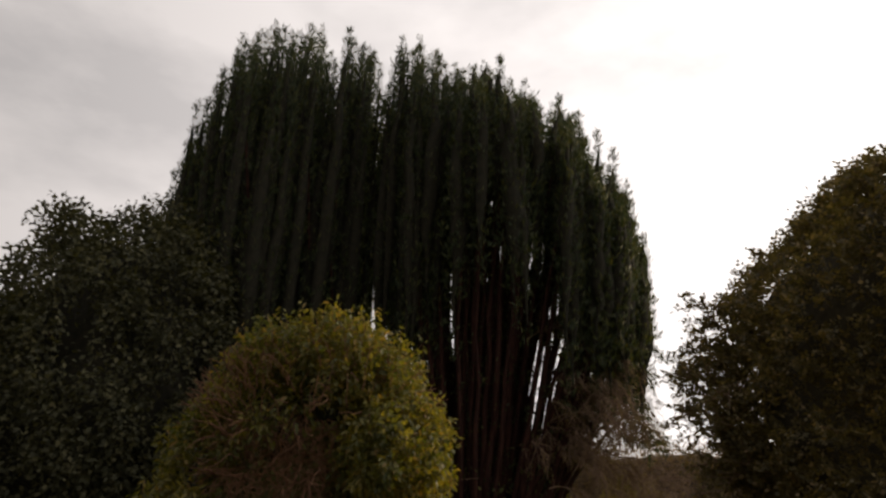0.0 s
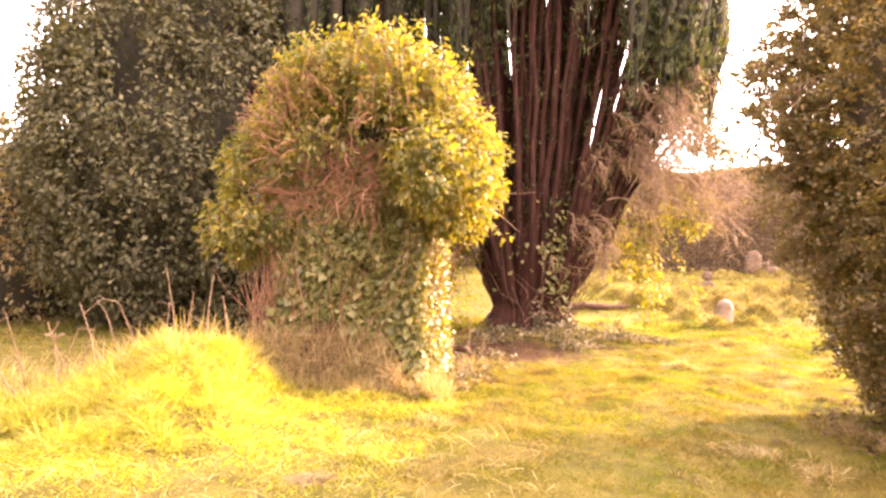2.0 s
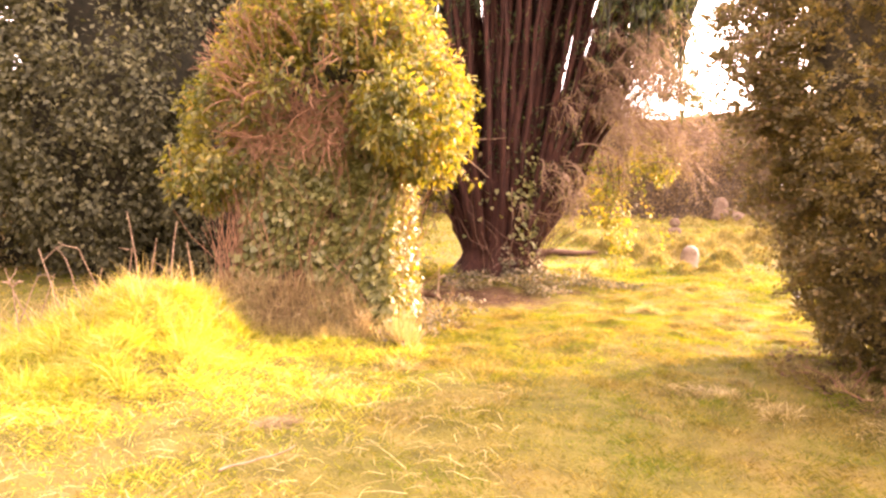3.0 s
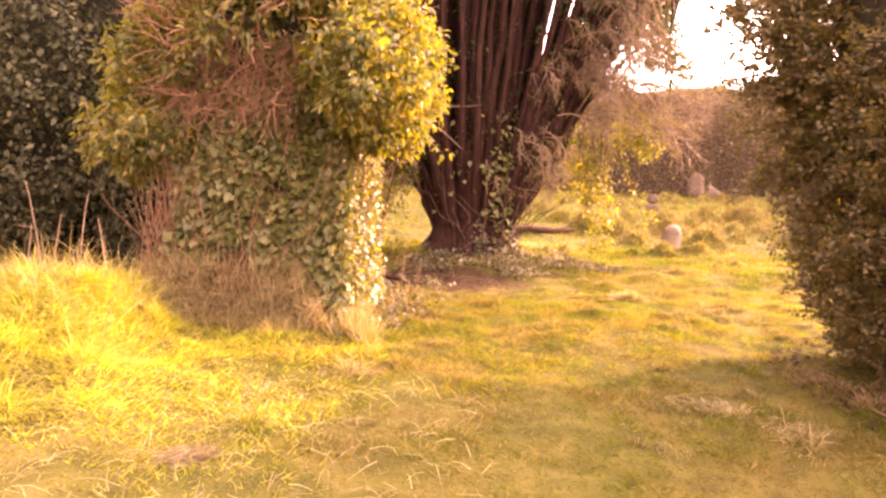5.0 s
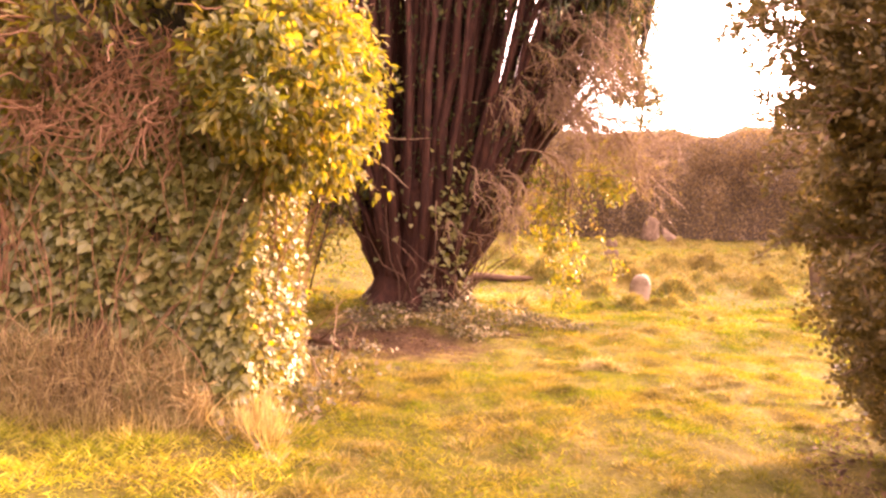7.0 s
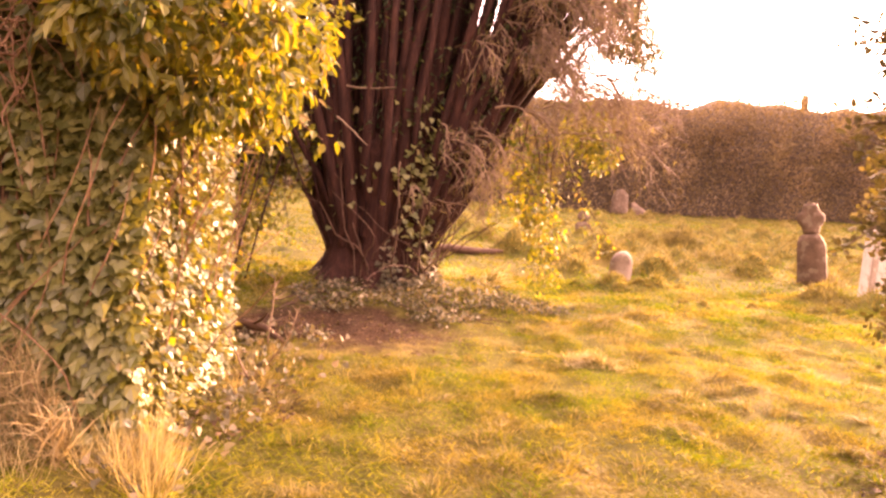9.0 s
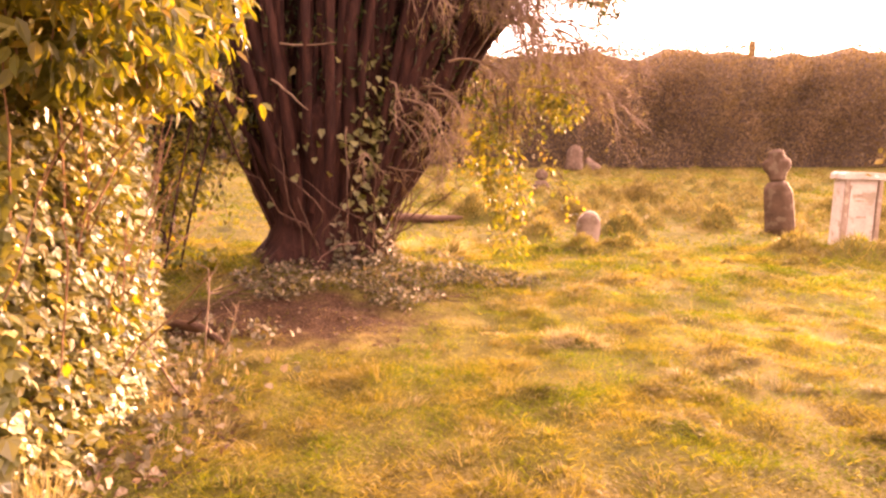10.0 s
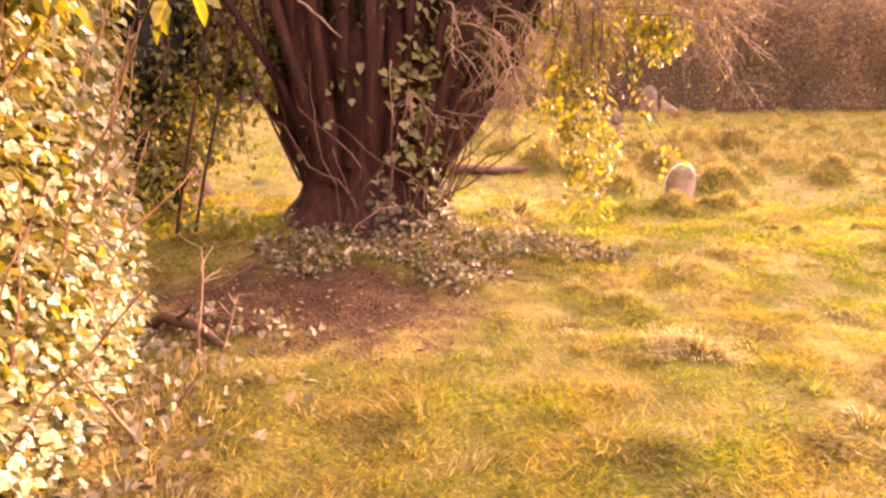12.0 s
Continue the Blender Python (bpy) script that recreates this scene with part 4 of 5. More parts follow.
def dead_branch(p, d, reach, droop, g, subs=9, needles=60):
    main = wander(p, 10, reach / 9, d, 0.12, droop)
    lines, radii = [main], [np.linspace(0.017, 0.006, 10)]
    tips = []
    for i in range(subs):
        t = int(g.integers(2, 9))
        fwd = unit(main[t + 1] - main[t - 1])
        q = wander(main[t], 8, reach * 0.07, fwd * 0.7 + g.normal(0, 0.5, 3) + np.array((0.1, -0.25, 0.1)), 0.16, droop * 1.1)
        lines.append(q)
        radii.append(np.linspace(0.008, 0.003, 8))
        for j in range(4):
            w = wander(q[int(g.integers(2, 7))], 6, reach * 0.05, unit(q[-1] - q[0]) + g.normal(0, 0.55, 3), 0.2, droop * 1.3)
            lines.append(w)
            radii.append(np.linspace(0.005, 0.002, 6))
            tips.append(w)
    ob = piece("dead_branch", np_mesh("dead_branch", *join([tube(q, r, 3) for q, r in zip(lines, radii)]), TWIG), yew_a, "bare pinkish-brown dead branch fanning into twigs")
    tips = np.concatenate(tips)
    m = needles * 6
    P = tips[g.integers(0, len(tips), m)] + g.normal(0, 0.05, (m, 3))
    v, f = leaves(P, np.array((0.1, 0, -0.8)) + g.normal(0, 0.45, (m, 3)), g.normal(size=(m, 3)), g.uniform(0.05, 0.12, m), g.uniform(0.004, 0.008, m), BLADE)
    piece("dry_needles", np_mesh("dry_needles", v, f, DRY_SPRAY), ob, kind="stuff")


for x, y, z, reach, needles in ((2.0, 13.2, 4.3, 1.25, 10), (2.2, 13.2, 4.0, 1.1, 10), (1.7, 13.1, 3.8, 1.2, 8), (1.9, 13.2, 3.5, 1.0, 8), (2.4, 13.3, 4.6, 1.1, 12)):
    dead_branch((x, y, z), (1.0, -0.35, 0.75), reach, 0.2, g, subs=13, needles=needles)
for i in range(46):
    x = 1.0 + 2.2 * g.uniform()
    low = 1.9 + 0.55 * (x - 1.0)
    z = low + (5.4 - low) * g.uniform() ** 1.3
    dead_branch((x, 13.9 + g.uniform(-0.8, 0.7), z), (g.uniform(0.3, 1.1), g.uniform(-0.7, 0.3), g.uniform(-0.2, 0.8)), g.uniform(0.7, 1.15), 0.16, g, needles=26)
for i in range(10):
    dead_branch((3.0 + g.uniform(-0.4, 0.4), 14.2 + g.uniform(-0.5, 0.5), g.uniform(2.3, 3.4)), (1, g.uniform(-0.4, 0.3), 0.05), g.uniform(1.1, 1.7), 0.06, g, subs=8, needles=3)
for i in range(9):
    dead_branch((g.uniform(0.6, 1.4), 13.35 + g.uniform(-0.1, 0.4), g.uniform(0.8, 2.6)), (g.uniform(0.0, 0.9), -0.4, g.uniform(-0.3, 0.7)), g.uniform(0.4, 0.8), 0.08, g, subs=4, needles=4)
for i in range(34):
    dead_branch((g.uniform(1.7, 2.9), 13.9 + g.uniform(-0.6, 0.6), g.uniform(2.9, 4.9)), (g.uniform(0.2, 1.0), g.uniform(-0.6, 0.2), g.uniform(0.0, 0.9)), g.uniform(0.7, 1.15), 0.17, g, subs=11, needles=10)
for ex, ey, ez, r0 in ((3.2, 13.8, 4.7, 0.07), (2.8, 13.5, 4.3, 0.06), (3.4, 14.3, 5.2, 0.075), (2.5, 13.4, 3.6, 0.05), (3.1, 14.5, 4.2, 0.06), (2.3, 13.3, 4.6, 0.06), (3.5, 14.0, 4.4, 0.05)):
    line = bezier((0.45 + 0.1 * ex, 13.75, 0.9), (0.3 * ex + 0.75, 13.7, 0.9 + 0.38 * ez), (ex, ey, ez), 12) + g.normal(0, 0.02, (12, 3))
    piece("limb", np_mesh("limb", *tube(line, np.linspace(r0, 0.02, 12), 7), BARK, True), yew_a)
# leafy sprays that droop from the crown's sunny edge
for i in range(16):
    p = (3.45 + g.uniform(-0.3, 0.45), 14.2 + g.uniform(-0.6, 0.6), g.uniform(3.5, 5.6))
    pts = wander(p, 9, g.uniform(0.06, 0.1), (0.8, g.uniform(-0.4, 0.3), -0.3), 0.2, 0.12)
    m = 110
    v, f = leaves(pts[g.integers(0, 9, m)] + g.normal(0, 0.06, (m, 3)), np.array((0.3, 0, -0.7)) + g.normal(0, 0.5, (m, 3)), g.normal(size=(m, 3)), g.uniform(0.06, 0.12, m), 0.035, OVAL_LEAF)
    spray = piece("drooping_spray", np_mesh("drooping_spray", v, f, YEW), yew_a, kind="stuff")
    piece("twig", np_mesh("twig", *tube(pts, np.linspace(0.012, 0.004, 9), 4), TWIG), spray)
for p, d, n in (((-0.25, 13.3, 2.75), (0.9, -0.4, 0.0), 8), ((-0.3, 13.3, 2.35), (0.8, -0.4, -0.5), 7), ((0.55, 13.4, 2.2), (0.05, -0.3, -1), 9), ((0.2, 13.45, 2.9), (0.5, -0.4, -0.8), 8),
                ((1.2, 13.6, 3.4), (0.9, -0.4, 0.25), 11)):
    pts = wander(p, n, 0.12, d, 0.1)
    piece("broken_branch", np_mesh("broken_branch", *tube(pts, np.linspace(0.016, 0.006, n), 6), TWIG, True), yew_a, "pale snapped dead branch")


# ivy that climbs and hangs: on the trunk, over the swollen ground, and off the yew's low branches
def ivy_thing(label, at, P, N, g, size, mat, stems=(), shape=IVY_LEAF, droop=0.7):
    ob = thing("ivy", label, "ivy", at)
    ob_leaves = piece("foliage", np_mesh("foliage", *leaf_cloud(P, N, g, size, size * 0.95, shape, droop=droop, jitter=0.4), mat), ob)
    if stems:
        piece("vines", np_mesh("vines", *join(stems), LITTER_WOOD), ob)
    return ob


g = np.random.default_rng(61)
n = 1700
a = g.uniform(-2.6, 0.15, n)
z = np.clip(g.normal(1.45, 0.5, n), 0.1, 2.4)
k = (g.uniform(size=n) < np.exp(-((a + 0.7) / 0.4) ** 2)) | (g.uniform(size=n) < 0.035)
a, z = a[k], z[k]
r = 0.72 + 0.08 * g.uniform(size=len(a)) + 0.10 * np.clip(z - 1, 0, 2)
climb_P = np.stack([0.3 + 0.06 * z + r * np.cos(a), 14.0 + r * 0.92 * np.sin(a), 0.2 + z], axis=-1)
climb_N = np.stack([np.cos(a), np.sin(a), np.zeros(len(a))], axis=-1)
vines = [tube(wander((0.3 + 0.74 * math.cos(q), 14.0 + 0.68 * math.sin(q), 0.25), 12, 0.15, (0.1 * math.cos(q), 0.1 * math.sin(q), 1), 0.24), np.linspace(0.014, 0.004, 12), 5) for q in np.linspace(-1.9, 0.1, 22)]
ivy_thing("dark ivy with thin stems climbing the yew trunk", (0.5, 13.5, 0.3), climb_P, climb_N, g, 0.10, SHADED_IVY, vines)

n = 420
a = g.uniform(-1.5, 0.4, n)
z = (0.4 + 0.35 * np.sin(a * 5.0) * np.sin(a * 2.0 + 1.0)) * g.uniform(size=n) ** 1.9
r = 0.72 + 0.35 * np.clip(0.35 - z, 0, 1) + g.uniform(0, 0.12, n)
foot_P = np.stack([0.3 + r * np.cos(a), 14.0 + 0.92 * r * np.sin(a), 0.25 + z], axis=-1)
ivy_thing("dull ivy clinging to the flared foot of the yew", (0.3, 13.3, 0.25), foot_P, np.stack([np.cos(a), np.sin(a), np.full(n, 0.5)], axis=-1), g, 0.07, DULL_IVY)

n = 9500
x, y = g.uniform(-1.3, 2.9, n), g.uniform(11.9, 14.6, n)
d = np.hypot((x - 0.75) / 1.85, (y - 13.2) / 1.0) + 0.28 * value_noise(x, y, 0.5, 71)
k = (d < 0.95) & (np.hypot(x - 0.15, y - 14.0) > 0.55) & (x > -0.55 + 0.2 * value_noise(x, y, 0.3, 72))
x, y = x[k], y[k]
mat_P = np.stack([x, y, ground_z(x, y) + g.uniform(0.0, 0.08, len(x))], axis=-1)
mat_N = np.tile(np.array((0.0, -0.35, 1.0)), (len(x), 1))
ivy_thing("low carpet of greyish-green ivy over the yew's raised foot", (0.55, 13.2, 0.1), mat_P, mat_N, g, 0.042, DULL_IVY,
          [tube(np.stack([q[:, 0], q[:, 1], ground_z(q[:, 0], q[:, 1]) + 0.02], axis=-1), np.linspace(0.008, 0.003, 10), 4)
           for q in (wander((g.uniform(-0.6, 1.6), g.uniform(12.6, 13.4), 0), 10, 0.12, (g.normal(), -0.5, 0), 0.3) for _ in range(26))], droop=0.1)


def hanging_ivy(label, blobs, strands, size=0.072, seed=1):
    g = np.random.default_rng(seed)
    P, N, stems = [], [], []
    for c, r, n in blobs:
        q = unit(g.normal(size=(n, 3)))
        P.append(np.asarray(c) + q * np.asarray(r) * (g.uniform(0.2, 1, (n, 1)) ** 0.5))
        N.append(q)
    for p, d, n, step in strands:
        pts = wander(p, n, step, d, 0.12)
        stems.append(tube(pts, np.linspace(0.010, 0.004, n), 4))
        m = n * 5
        t = g.integers(0, n, m)
        P.append(pts[t] + g.normal(0, 0.07, (m, 3)))
        N.append(unit(g.normal(size=(m, 3))))
    P, N = np.concatenate(P), np.concatenate(N)
    return ivy_thing(label, tuple(P.mean(axis=0)), P, N, g, size, IVY_TOP, stems, OVAL_LEAF)


hanging_ivy("sunlit yellow-green ivy hanging from the yew's low branches",
            [((3.2, 14.4, 2.5), (0.42, 0.35, 0.42), 420), ((3.5, 14.4, 2.25), (0.25, 0.3, 0.3), 200), ((2.4, 13.9, 1.6), (0.42, 0.35, 0.5), 400), ((2.6, 13.8, 1.05), (0.32, 0.3, 0.4), 220),
             ((2.55, 13.7, 0.5), (0.3, 0.25, 0.28), 150), ((2.1, 13.9, 2.1), (0.4, 0.3, 0.4), 120)],
            [((2.0 + 0.1 * i, 13.8 + 0.1 * math.sin(i * 2.0), 2.7 - 0.06 * i), (0.12, 0, -1), 10, 0.17) for i in range(9)] + [((2.9 + 0.1 * i, 14.4, 3.0), (0.2, 0, -1), 7, 0.13) for i in range(7)], seed=62)
hanging_ivy("backlit ivy curtain hanging in the gap beside the yew trunk",
            [((-1.3, 13.9, 1.25), (0.35, 0.3, 0.5), 380), ((-1.6, 13.6, 0.75), (0.35, 0.3, 0.45), 380), ((-0.75, 13.9, 1.85), (0.25, 0.3, 0.5), 260), ((-1.15, 14.0, 2.2), (0.35, 0.3, 0.5), 300),
             ((-1.3, 13.5, 0.35), (0.6, 0.3, 0.12), 220)],
            [((-1.8 + 0.14 * i, 13.7 + 0.1 * math.cos(i * 1.7), 2.6), (0.05, 0, -1), 12, 0.17) for i in range(9)], seed=63)

g = np.random.default_rng(64)
gap_bush = thing("overhanging_evergreen", "dark evergreen branches hanging over the gap beside the yew trunk", "shrub", (-1.75, 14.9, 0.15))
core_blob("inner_body", (-1.8, 15.0, 2.7), (0.7, 0.5, 1.35), SHADE_CORE, gap_bush, rough=0.25)
gp, gn = crown_points((-1.75, 14.9, 2.7), (0.8, 0.6, 1.5), 150, 46, 0.22, g)
piece("crown", np_mesh("crown", *leaf_cloud(gp, gn, g, 0.10, 0.06, OVAL_LEAF), HOLLY), gap_bush)
core_blob("lower_inner_body", (-1.78, 14.3, 2.05), (0.26, 0.25, 1.05), SHADE_CORE, gap_bush, rough=0.3)
gp, gn = crown_points((-1.78, 14.3, 2.05), (0.32, 0.3, 1.1), 60, 40, 0.14, g)
piece("lower_crown", np_mesh("lower_crown", *leaf_cloud(gp, gn, g, 0.09, 0.055, OVAL_LEAF), HOLLY), gap_bush)
piece("trunk", np_mesh("trunk", *tube([(-1.95, 15.0, 0.05), (-1.85, 15.0, 1.0), (-1.7, 15.0, 2.4)], (0.2, 0.16, 0.1), 9), BARK, True), gap_bush)

# thin pale poles of saplings leaning in the gap
sap = thing("leaning_saplings", "thin leaning bare stems in the shade between stump and yew", "sapling", (-1.35, 13.2, 0.2))
for p0, p1, p2 in (((-1.5, 13.4, 0.2), (-1.35, 13.4, 1.2), (-0.95, 13.5, 3.0)), ((-1.35, 13.5, 0.2), (-1.15, 13.5, 1.3), (-0.7, 13.6, 2.9)),
                   ((-0.35, 13.6, 0.7), (-0.75, 13.5, 1.6), (-1.2, 13.4, 2.7)), ((-0.3, 13.7, 0.7), (-0.55, 13.6, 1.4), (-0.8, 13.5, 2.6))):
    piece("stem", np_mesh("stem", *tube(bezier(p0, p1, p2, 9), np.linspace(0.016, 0.009, 9), 6), BARK, True), sap)

# ---- ivy-smothered stump beside the path ----
g = np.random.default_rng(71)
stump = thing("ivy_covered_stump", "massive square stump smothered in ivy with a bushy ivy crown", "ivy stump", (-1.7, 9.3, 0))
bm = bmesh.new()
rings = []
outline = [Vector((-2.6, 8.2, 0)), Vector((-1.8, 8.15, 0)), Vector((-1.1, 8.22, 0)), Vector((-1.02, 9.0, 0)), Vector((-1.0, 9.9, 0)), Vector((-1.2, 11.0, 0)), Vector((-2.0, 11.3, 0)), Vector((-2.75, 11.0, 0)), Vector((-2.75, 9.5, 0))]
for z in np.linspace(-0.05, 3.0, 14):
    ring = []
    for p, q in zip(outline, outline[1:] + outline[:1]):
        for s in (0.0, 0.25, 0.5, 0.75):
            v = p.lerp(q, s)
            w = noise.noise(Vector((v.x * 2.2, v.y * 2.2, z * 1.8))) * 0.06
            c = Vector((-1.8, 9.4, 0))
            k = 1 + w - 0.035 * z / 3 + (0.05 * max(0, 0.5 - z) * 2)
            ring.append(bm.verts.new((c.x + (v.x - c.x) * k, c.y + (v.y - c.y) * k, z)))
    rings.append(ring)
for p, q in zip(rings, rings[1:]):
    for i in range(len(p)):
        bm.faces.new((p[i], p[(i + 1) % len(p)], q[(i + 1) % len(p)], q[i]))
bm.faces.new(rings[-1])
part("stump_body", bm, RUBBLE, stump, "dark rotten body of the stump", smooth=True)


def on_front(u, z):
    """A place on the front, u from 0 to 1 left to right."""
    x = -2.65 + 1.62 * u
    return np.stack([x, 8.13 - 0.05 * np.sin(3.14 * u) - 0.10 * np.clip(0.5 - z, 0, 1) + 0.03 * z, z], axis=-1)


def on_side(u, z):
    """A place on the sunlit flank, u from 0 (front corner) to 1 (back)."""
    return np.stack([-1.02 + 0.14 * np.sin(3.14 * np.minimum(u * 1.2, 1)) - 0.14 * u * u - 0.03 * z, 8.18 + 2.95 * u, z], axis=-1)


u, z = g.uniform(0.0, 1.07, 10500), g.uniform(0.08, 2.75, 10500)
gap = value_noise(u * 1.6, z, 0.42, 81)
keep = (gap > -1.3 + 1.9 * smoothstep(0.95, 0.45, z) * smoothstep(0.95, 0.6, u) + 1.5 * smoothstep(2.1, 2.4, z) * (u < 0.6)) & ~((u < 0.05) & (gap < 0.4))
front_P = on_front(u[keep], z[keep]) + g.normal(0, 0.035, (keep.sum(), 3)) + np.array((0, -0.06, 0))
front_N = np.tile(np.array((0.05, -1.0, 0.1)), (len(front_P), 1))
u, z = g.uniform(-0.045, 1, 12800), g.uniform(0.05, 2.8, 12800)
side_P = on_side(u, z) + g.normal(0, 0.04, (len(u), 3)) + np.array((0.08, 0, 0)) + np.stack([0.16 * np.clip(0.5 - z, 0, 1), -0.1 * np.clip(0.5 - z, 0, 1) * (u < 0.2), 0 * z], axis=-1)
side_N = np.tile(np.array((1.0, 0.0, 0.2)), (len(side_P), 1))
# some of the leaves on the front stand as leaves of their own
order = g.permutation(len(front_P))
single, rest = order[:300], order[300:]
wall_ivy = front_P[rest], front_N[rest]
piece("wall_ivy", np_mesh("wall_ivy", *leaf_cloud(*wall_ivy, g, 0.086, 0.084, IVY_LEAF, droop=0.7, jitter=0.3, lift=0.34), SHADED_IVY), stump, kind="stuff")
extra = on_side(g.uniform(-0.02, 1, 3600), g.uniform(0.05, 2.8, 3600)) + g.normal(0, 0.045, (3600, 3)) + np.array((0.08, 0, 0))
# flank leaves take the paler copy, with sunlight in its colour
for P, N, mat in ((side_P, side_N, SUNLIT_IVY), (extra, np.tile(np.array((1.0, 0.0, 0.2)), (len(extra), 1)), IVY_TOP)):
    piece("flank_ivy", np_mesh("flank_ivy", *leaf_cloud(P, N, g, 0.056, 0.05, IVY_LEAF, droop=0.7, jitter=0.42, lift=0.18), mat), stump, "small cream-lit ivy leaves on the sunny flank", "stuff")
# ivy wandering out on the turf at the flank's foot
x, y = g.uniform(-1.0, 0.15, 1100), g.uniform(7.5, 11.3, 1100)
k = g.uniform(size=1100) < smoothstep(0.8, 0.1, x + 1.0 - 0.12 * (y - 7.5) + 0.25 * value_noise(x, y, 0.4, 91))
x, y = x[k], y[k]
piece("creeping_ivy", np_mesh("creeping_ivy", *leaf_cloud(np.stack([x, y, ground_z(x, y) + g.uniform(0.01, 0.10, len(x))], axis=-1), np.tile(np.array((0.3, -0.2, 1.0)), (len(x), 1)), g, 0.052, 0.05, IVY_LEAF, droop=0.1), DULL_IVY), stump, kind="stuff")


# bushy crown of flowering ivy
def crown_keep(C):
    """Leaves the bare twiggy hollow over the front open, and ends the two flaps at their height."""
    hollow = (C[:, 0] > -2.45) & (C[:, 0] < -1.3) & (C[:, 2] < 2.6) & (C[:, 1] < 8.5)
    under = C[:, 2] < np.interp(C[:, 0], (-3.4, -2.7, -2.2, -1.2, -0.8, -0.2, 0.2), (1.5, 1.55, 2.6, 2.4, 1.95, 1.75, 1.85))
    return ~hollow & ~under


chunks = []
for c, r, num, per, cr in (((-1.65, 8.75, 2.7), (1.08, 1.25, 1.08), 270, 74, 0.25), ((-0.72, 8.25, 2.4), (0.5, 0.8, 0.75), 150, 60, 0.2), ((-2.85, 8.45, 2.15), (0.46, 0.6, 0.75), 110, 60, 0.18),
                           ((-1.6, 8.4, 3.5), (0.55, 0.65, 0.5), 80, 50, 0.16), ((-1.4, 10.0, 2.7), (1.0, 1.2, 0.8), 90, 50, 0.22)):
    P, N = crown_points(c, r, num, per, cr, g, ragged=0.12, keep=crown_keep)
    ok = np.hypot(P[:, 0] - 0.45, P[:, 1] - 6.3) > 0.85
    chunks.append(leaf_cloud(P[ok], N[ok], g, 0.082, 0.048, OVAL_LEAF, droop=0.7, jitter=0.6))
piece("ivy_crown", np_mesh("ivy_crown", *join(chunks), IVY_TOP), stump, "yellow-green flowering ivy in a bushy dome", "stuff")
core_blob("crown_inner_body", (-1.7, 9.05, 2.8), (1.05, 0.85, 0.66), SHADE_CORE, stump, rough=0.3)
for i in range(76):
    q = unit(np.array((g.uniform(-1, 1), g.uniform(-0.8, 0.4), g.uniform(0.25, 1.0))))
    p = np.array((-1.6, 8.6, 2.75)) + q * np.array((1.12, 1.2, 1.08))
    pts = wander(p, 7, g.uniform(0.03, 0.09), q * 0.6 + np.array((0, 0, 0.9)), 0.15)
    t = g.integers(0, 7, 50)
    shoot = piece("ivy_shoot", np_mesh("ivy_shoot", *leaf_cloud(pts[t] + g.normal(0, 0.04, (50, 3)), unit(g.normal(size=(50, 3))), g, 0.085, 0.05, OVAL_LEAF, droop=0.1), IVY_TOP), stump, "bright upright ivy shoot", "stuff")
    piece("stem", np_mesh("stem", *tube(pts, np.linspace(0.008, 0.003, 7), 4), RED_TWIG), shoot)
# strings of leaves that hang from the flaps' lower edges
for i in range(64):
    x = g.uniform(-3.55, -2.75) if i < 24 else g.uniform(-1.25, -0.3)
    p = (x, g.uniform(7.75, 8.7), float(np.interp(x, (-3.5, -2.8, -1.2, -0.7, 0.0), (1.8, 1.75, 2.35, 2.0, 2.1))) + g.uniform(0, 0.3))
    pts = wander(p, 7, g.uniform(0.03, 0.075), (g.normal(0, 0.25), -0.15, -1), 0.15)
    t = g.integers(0, 7, 34)
    trail = piece("hanging_trail", np_mesh("hanging_trail", *leaf_cloud(pts[t] + g.normal(0, 0.035, (34, 3)), unit(g.normal(size=(34, 3))), g, 0.085, 0.05, OVAL_LEAF, droop=1.0), IVY_TOP), stump, kind="stuff")
    piece("stem", np_mesh("stem", *tube(pts, np.linspace(0.006, 0.003, 7), 4), RED_TWIG), trail)
# dry red-brown stems: in the hollow over the front, along the left edge and down the face, and out of the crown
dry = []
for i in range(420):
    p = (g.uniform(-2.6, -1.35), 8.05 + g.uniform(-0.1, 0.06), g.uniform(2.1, 2.85))
    pts = wander(p, 8, 0.06, (g.normal(0, 0.5), -0.15, g.uniform(-1, 0.15)), 0.25, 0.08)
    dry.append(tube(pts, np.linspace(0.005, 0.002, 8), 4))
for i in range(130):
    uu = g.uniform(-0.06, 0.05) if i < 48 else g.uniform(0, 1)
    p = on_front(np.array(uu), np.array(g.uniform(0.0, 1.3))) + np.array((-0.18 * g.uniform() if i < 30 else 0, -0.08, 0))
    pts = wander(p, 10, 0.12, (0.1 if i < 30 else g.normal(0, 0.12), -0.02, 1), 0.13)
    pts[:, 1] = np.minimum(pts[:, 1], p[1] + 0.03)
    dry.append(tube(pts, np.linspace(0.006, 0.002, 10), 4))
for i in range(60):
    uu = g.uniform(0.05, 1)
    p = on_side(np.array(uu), np.array(g.uniform(0.0, 1.2))) + np.array((0.06, 0, 0))
    pts = wander(p, 10, 0.12, (0.02, g.normal(0, 0.15), 1), 0.12)
    dry.append(tube(pts, np.linspace(0.007, 0.003, 10), 4))
for i in range(560):
    q = unit(g.normal(size=3) + np.array((-0.35, -0.3, 0.6)))
    p = np.array((-1.7, 8.7, 2.75)) + q * np.array((1.3, 1.2, 1.0))
    pts = wander(p, 7, 0.07, q + np.array((0, 0, 0.5)), 0.25)
    dry.append(tube(pts, np.linspace(0.008, 0.003, 7), 4))
